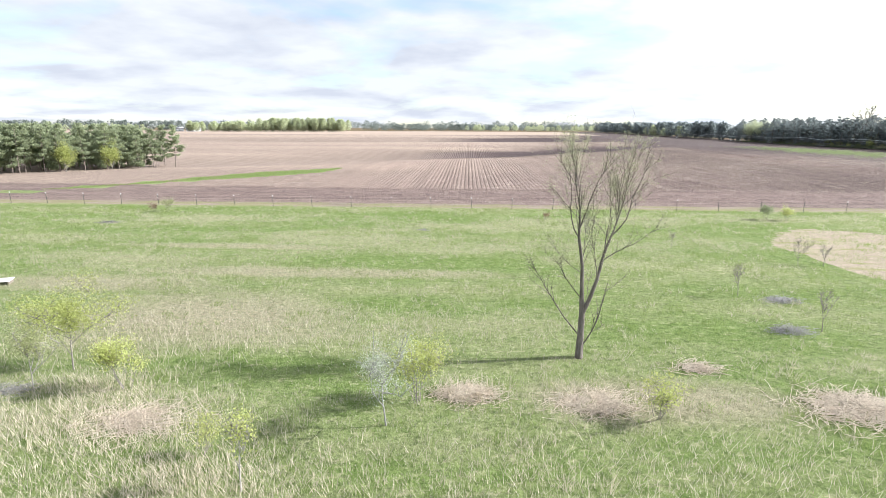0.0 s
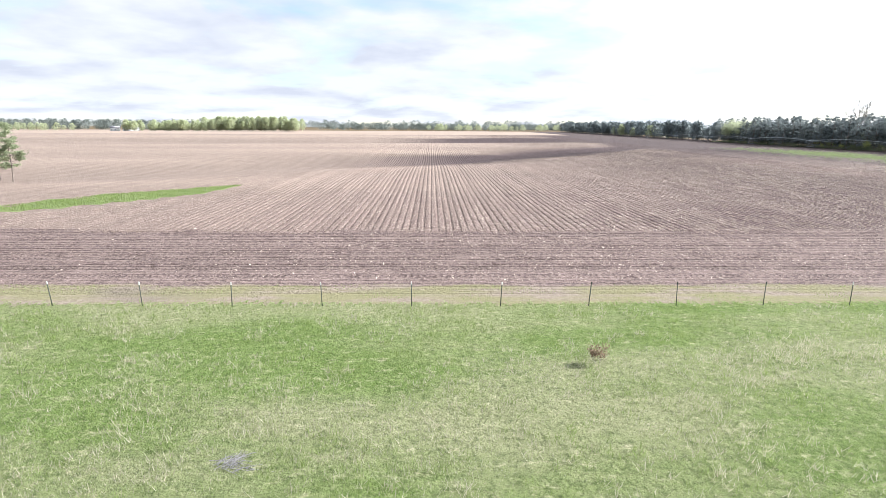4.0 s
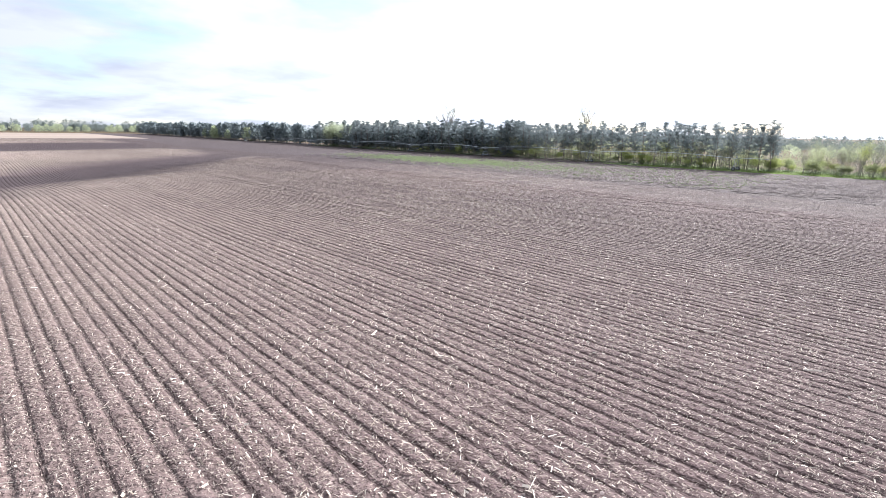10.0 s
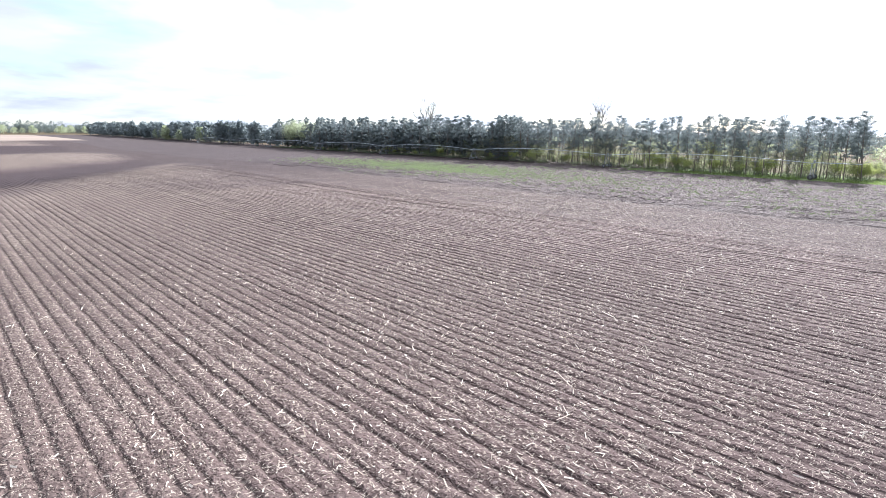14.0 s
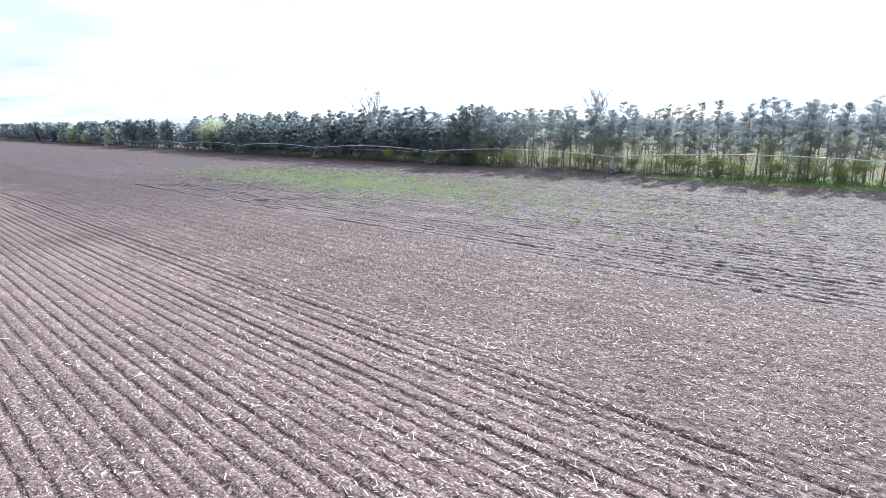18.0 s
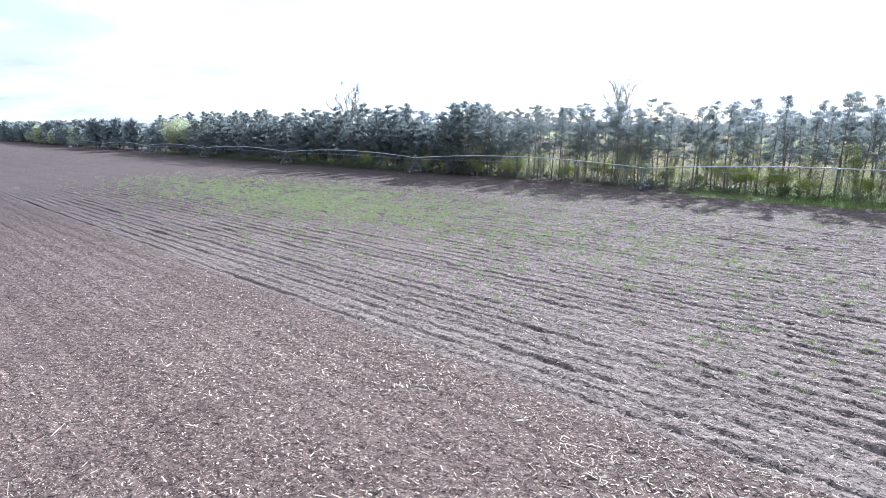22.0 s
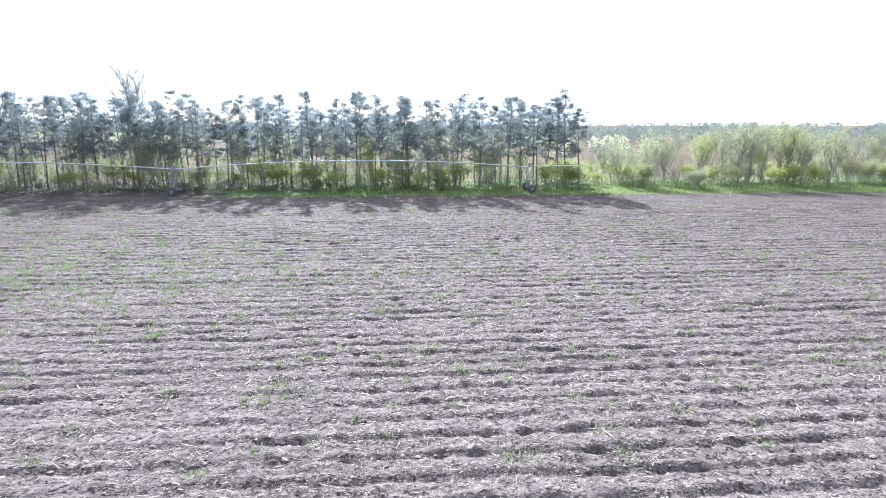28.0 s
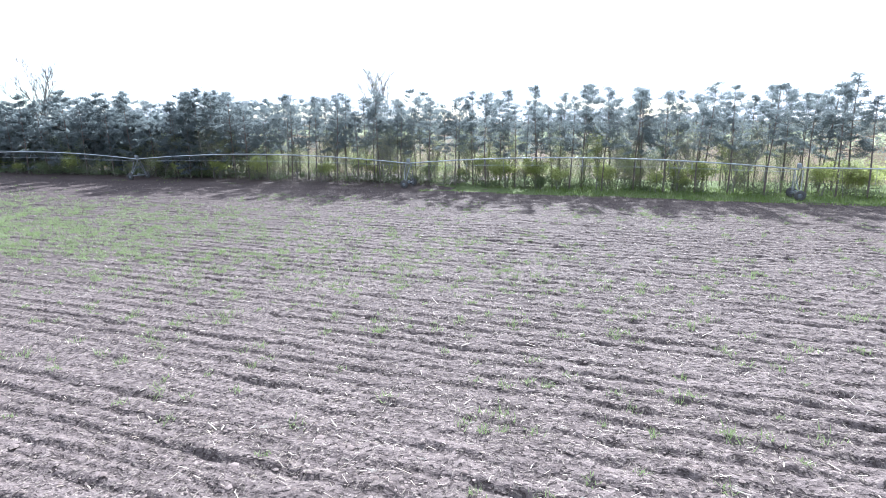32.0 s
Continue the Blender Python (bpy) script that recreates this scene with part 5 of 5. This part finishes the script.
shrub(521, 3.1, M_YELLEAF, 2600, "bright yellow-green bush in spring leaf", 0.45, 20.4, 0.075)
shrub(522, 2.3, M_YELLEAF, 2400, "loose light green bush in tall grass", -11.1, 21.4, 0.075)
shrub(523, 2.0, M_YELLEAF, 900, "thin yellow-green shoots growing upright", 9.1, 19.2, 0.075)
shrub(524, 1.5, M_YELLEAF, 800, "small yellow-green shoots in dry grass", -6.3, 16.9, 0.055)
shrub(525, 1.8, M_BUSHLEAF, 1200, "dark green rounded bush near the lane", 38.5, 62.0)
shrub(526, 1.9, M_YELLEAF, 1200, "light green bush near the lane", 40.6, 61.4)
shrub(527, 1.7, M_LEAF, 900, "light olive bush in the meadow", -31.8, 67.2)
shrub(528, 1.3, M_RUST, 500, "low brown twiggy bush in the grass", -33.2, 66.5)
shrub(529, 1.0, M_RUST, 350, "low grey-brown twiggy bush in grass", 13.4, 61.5)


def heap(seed, size, tall, n, material, name, lab, x, y, cat="dry reeds"):
    """A tangle of fallen stalks."""
    r = np.random.default_rng(seed)
    ob = thing(name, lab, cat)
    g = Geo()
    for k in range(n):
        a, d = r.uniform(0, 6.28), size * min(1.6, abs(r.normal(0, 0.55)) + 0.1 * r.random())
        p = Vector((d * math.cos(a) * 1.3, d * math.sin(a) * 0.8, 0.02 + 0.4 * tall * r.random() * max(0.1, 1 - 0.7 * d / size)))
        b = r.normal(0.5, 0.7)
        w = Vector((math.cos(b), math.sin(b), r.normal(0.06, 0.14)))
        ln = r.uniform(0.35, 1.0) * (0.6 + 0.25 * size)
        e = p + w * ln * 0.5
        q = e + (w + Vector((0, 0, -0.25))) * ln * 0.5
        q.z = max(q.z, 0.01)
        g.tube([p - w * 0.1 * ln, e, q], [0.011, 0.010, 0.005], 3)
    part("tangle", g, material, ob)
    return stand(ob, x, y)


def reeds(rng):
    """Dry stems that still stand, in patches."""
    g = Geo()
    for x0, y0, wide_, n in ((-9.6, 18.9, 1.5, 1500), (-6.5, 16.0, 1.6, 900), (-13.5, 18.0, 1.8, 900), (2.3, 21.2, 0.8, 500), (7.0, 20.3, 1.2, 450), (-3.5, 14.5, 2.0, 900), (5.0, 15.0, 2.2, 700), (-17.0, 26.0, 3.0, 900), (-8.0, 27.0, 3.0, 700), (12.0, 16.0, 2.0, 500), (0.0, 27.0, 4.0, 500), (-8.5, 14.5, 2.2, 1100), (-12.0, 21.5, 1.6, 600)):
        n = int(1.5 * n)
        p = rng.normal(size=(n, 2)) * wide_ * (1.2, 0.7) + (x0, y0)
        g.add(*blades(rng, p[:, 0], p[:, 1], rng.uniform(0.2, 0.6, n), rng.uniform(0.010, 0.020, n), 1.0))
    return g


tagged(new("standing_reeds", reeds(np.random.default_rng(44)).mesh("standing_reeds", M_REED)), "dry pale brown reeds standing in loose patches", "dry reeds", kind="stuff")
REED = "heap of fallen pale dry reed stalks in grass"
heap(601, 1.7, 0.25, 2300, M_REED, "reed_heap", REED, 16.9, 19.6)
heap(602, 0.9, 0.4, 900, M_REED, "reed_heap", REED, 2.2, 20.9)
heap(603, 1.2, 0.3, 1100, M_REED, "reed_heap", REED, 7.0, 20.1)
heap(604, 0.8, 0.2, 350, M_REED, "reed_heap", REED, 12.3, 23.2)
heap(605, 1.3, 0.35, 500, M_REED, "reed_heap", "patch of dry standing and fallen reeds", -9.6, 18.9)
heap(606, 0.9, 0.25, 300, M_GREYTWIG, "brush_pile", "flat pile of grey cut brushwood in grass", 19.2, 27.5, "brush pile")
heap(607, 0.9, 0.25, 300, M_GREYTWIG, "brush_pile", "flat pile of grey cut brushwood in grass", 21.8, 32.5, "brush pile")
heap(608, 0.5, 0.25, 60, M_GREYTWIG, "brush_pile", "small pile of dark branches in the meadow", -0.4, 55.2, "brush pile")
heap(609, 1.1, 0.5, 110, M_GREYTWIG, "brush_pile", "dark pile of dead branches in the meadow", -34.2, 58.9, "brush pile")
heap(610, 0.7, 0.2, 120, M_GREYTWIG, "brush_pile", "dark tangle of brushwood beside a sapling", -15.8, 21.2, "brush pile")

panel = thing("white_panel", "flat white board lying in the tall grass", "board")
g = Geo(); g.box((-0.75, -0.5, 0.22), (0.75, 0.5, 0.27), 0.01)
part("board", g, M_WHITE, panel)
g = Geo(); g.box((-0.7, -0.42, -0.05), (-0.6, 0.42, 0.22), 0.01)
part("support", g, M_WOOD, panel)
g = Geo(); g.box((0.6, -0.42, -0.05), (0.7, 0.42, 0.22), 0.01)
part("support", g, M_WOOD, panel)
stand(panel, -27.7, 36.0, 20)

# ---- the wood of pines to the left ----
wood_pines = [pine(700 + k, 11.8, 0.06 + 0.08 * k, 2.8, M_NEEDLE_L, 2.0, "bushy green pine at the edge of a wood", tuft=1.7) for k in range(4)]
for k in range(72):
    f, d = -0.03 + 1.03 * (k + float(rng.random())) / 72, 15 * float(rng.random()) ** 1.5
    x = -71.5 - 38 * f - d * 0.9
    y = 152.0 - 69 * f + d * 0.38
    ob = wood_pines[int(rng.integers(4))]
    s_, t_ = float(rng.uniform(0.80, 0.95)), float(rng.uniform(0, 360))
    if ob.name not in used:
        used.add(ob.name); stand(ob, x, y, t_, s_)
    else:
        ob = again(ob, x, y, t_, s_)
    tagged(ob, group="pines of the wood")
bright_tree = broadleaf(365, 7.6, 0.14, 0.6, 5200, M_YELLEAF, M_BARK, "bright yellow-green young tree at the wood's edge", "broadleaved_tree", 0.24, True)
stand(bright_tree, -83.6, 126.3, 40, 0.92)
for x, y, s_ in ((-78.6, 135.6, 0.9),):
    ob = again(bright_tree, x, y, float(rng.uniform(0, 360)), s_)
    tagged(ob, "bright yellow-green young tree at the wood's edge", group="")


# ---- distance: groves, a farm, far woods ----
def far_trees(seed, places, tall, leaf, name, lab, fat=0.33, n=120, clump=1.0):
    """A far wood: uneven crowns of loose leaf clumps on stems, joined."""
    r = np.random.default_rng(seed)
    g = Geo()
    for x, y in places:
        h = tall * r.uniform(0.7, 1.12)
        z0 = float(height_xy(x, y))
        a = r.uniform(0, 6.28, n)
        k = r.random(n) ** 0.8
        rad = h * fat * np.sin(np.pi * (0.12 + 0.86 * k)) ** 0.7 * np.sqrt(r.random(n))
        c = np.stack([x + rad * np.cos(a), y + rad * np.sin(a), z0 + h * (0.12 + 0.82 * k)], 1)
        g.add(*scatter_tris(r, c, r.uniform(0.10, 0.17, n) * h * clump, r.uniform(0.08, 0.14, n) * h * clump, 0.8, 0.3))
        g.tube([(x, y, z0 - 0.2), (x, y, z0 + 0.6 * h)], [0.02 * h, 0.008 * h], 3)
    return tagged(new(name, g.mesh(name, leaf)), lab, "far trees", kind="stuff")


def band(seed, n, x0, y0, x1, y1, deep):
    r = np.random.default_rng(seed)
    f = np.sort(r.random(n))
    return [(x0 + (x1 - x0) * a + r.normal() * deep * 0.3, y0 + (y1 - y0) * a + r.uniform(0, deep)) for a in f]


wr = np.random.default_rng(77)
wf, wd = wr.random(300), wr.uniform(5, 75, 300)
far_trees(800, [(-72.5 - 40 * f - d * 0.9, 152.0 - 72 * f + d * 0.38) for f, d in zip(wf, wd)], 10.6, M_NEEDLE_L, "pine_wood", "green pine wood behind its outer trees", 0.20, 420, 0.5)
wu = np.random.default_rng(78)
far_trees(810, [vu(wu.uniform(207, 224), 440 + 480 * f)[:2] for f in wu.random(260)], 14, M_NEEDLE, "far_pines", "dark far end of the pine belt", 0.30, 200)
far_trees(814, [vu(wu.uniform(211, 223), 262 + 183 * f)[:2] for f in wu.random(150)], 12.5, M_NEEDLE, "close_pines", "close-set dark pines at the back of the belt", 0.26, 170)
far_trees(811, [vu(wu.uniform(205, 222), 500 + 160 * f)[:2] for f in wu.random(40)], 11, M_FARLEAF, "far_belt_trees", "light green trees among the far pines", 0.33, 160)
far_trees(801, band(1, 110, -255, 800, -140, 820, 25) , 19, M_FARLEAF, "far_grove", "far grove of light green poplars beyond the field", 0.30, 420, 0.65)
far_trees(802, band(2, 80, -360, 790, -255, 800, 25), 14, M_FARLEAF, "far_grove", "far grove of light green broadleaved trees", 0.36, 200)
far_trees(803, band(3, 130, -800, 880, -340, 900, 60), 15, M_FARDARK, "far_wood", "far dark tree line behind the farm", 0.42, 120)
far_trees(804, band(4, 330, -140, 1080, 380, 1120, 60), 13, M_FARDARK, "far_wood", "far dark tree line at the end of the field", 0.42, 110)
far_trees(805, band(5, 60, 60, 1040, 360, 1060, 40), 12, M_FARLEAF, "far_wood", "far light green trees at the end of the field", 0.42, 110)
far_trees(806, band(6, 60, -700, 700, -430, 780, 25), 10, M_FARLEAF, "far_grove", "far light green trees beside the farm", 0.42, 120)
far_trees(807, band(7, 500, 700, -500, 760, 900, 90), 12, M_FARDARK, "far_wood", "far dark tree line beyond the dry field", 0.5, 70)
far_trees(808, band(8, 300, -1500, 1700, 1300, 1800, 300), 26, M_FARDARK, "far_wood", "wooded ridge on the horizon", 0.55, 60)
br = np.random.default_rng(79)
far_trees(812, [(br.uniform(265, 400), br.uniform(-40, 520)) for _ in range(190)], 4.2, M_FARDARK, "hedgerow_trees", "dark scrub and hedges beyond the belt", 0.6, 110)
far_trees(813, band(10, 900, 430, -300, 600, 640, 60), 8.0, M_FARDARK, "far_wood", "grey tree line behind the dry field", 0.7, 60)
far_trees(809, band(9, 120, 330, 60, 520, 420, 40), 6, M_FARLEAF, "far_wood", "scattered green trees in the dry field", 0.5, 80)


def house(name, lab, x, y, w, d, h, turn):
    top = thing(name, lab, "building")
    g = Geo(); g.box((-w / 2, -d / 2, -0.3), (w / 2, d / 2, h), 0.05)
    wall = part("wall", g, M_WHITE, top)
    g = Geo()
    g.add([(-w / 2 - 0.4, -d / 2 - 0.4, h), (w / 2 + 0.4, -d / 2 - 0.4, h), (w / 2 + 0.4, d / 2 + 0.4, h), (-w / 2 - 0.4, d / 2 + 0.4, h), (-w / 2 - 0.4, 0, h + d * 0.35), (w / 2 + 0.4, 0, h + d * 0.35)],
          [(0, 1, 5, 4), (2, 3, 4, 5), (0, 3, 2, 1)])
    g.f[3].append(np.array([(1, 2, 5), (3, 0, 4)]))
    part("roof", g, M_ROOF, top)
    for k in range(int(w // 4)):
        g = Geo(); g.box((-w / 2 + 1.4 + 4 * k, -d / 2 - 0.03, 1.0), (-w / 2 + 2.6 + 4 * k, -d / 2 + 0.02, 2.3))
        part("window", g, M_GLASS, top)
    return stand(top, x, y, turn)


house("farmhouse", "far white farmhouse with a grey roof", -374, 806, 11, 8, 3.6, 20)
house("barn", "long low white barn beyond the field", -352, 803, 18, 8, 2.8, 10)
van = thing("parked_van", "small white van parked before the grove", "van")
g = Geo(); g.box((-2.4, -0.95, 0.4), (2.4, 0.95, 1.2), 0.12); g.box((-2.3, -0.9, 1.2), (1.3, 0.9, 2.1), 0.15)
body_ = part("body", g, M_WHITE, van)
g = Geo(); g.box((-1.6, -0.93, 1.35), (1.1, -0.89, 1.9))
part("window", g, M_GLASS, van)
for x_ in (-1.5, 1.5):
    for y_ in (-0.9, 0.9):
        g = Geo(); g.tube([(x_, y_ - 0.1, 0.36), (x_, y_ + 0.1, 0.36)], [0.36, 0.36], 12, True)
        part("wheel", g, M_TYRE, van)
stand(van, -338, 770, 5)
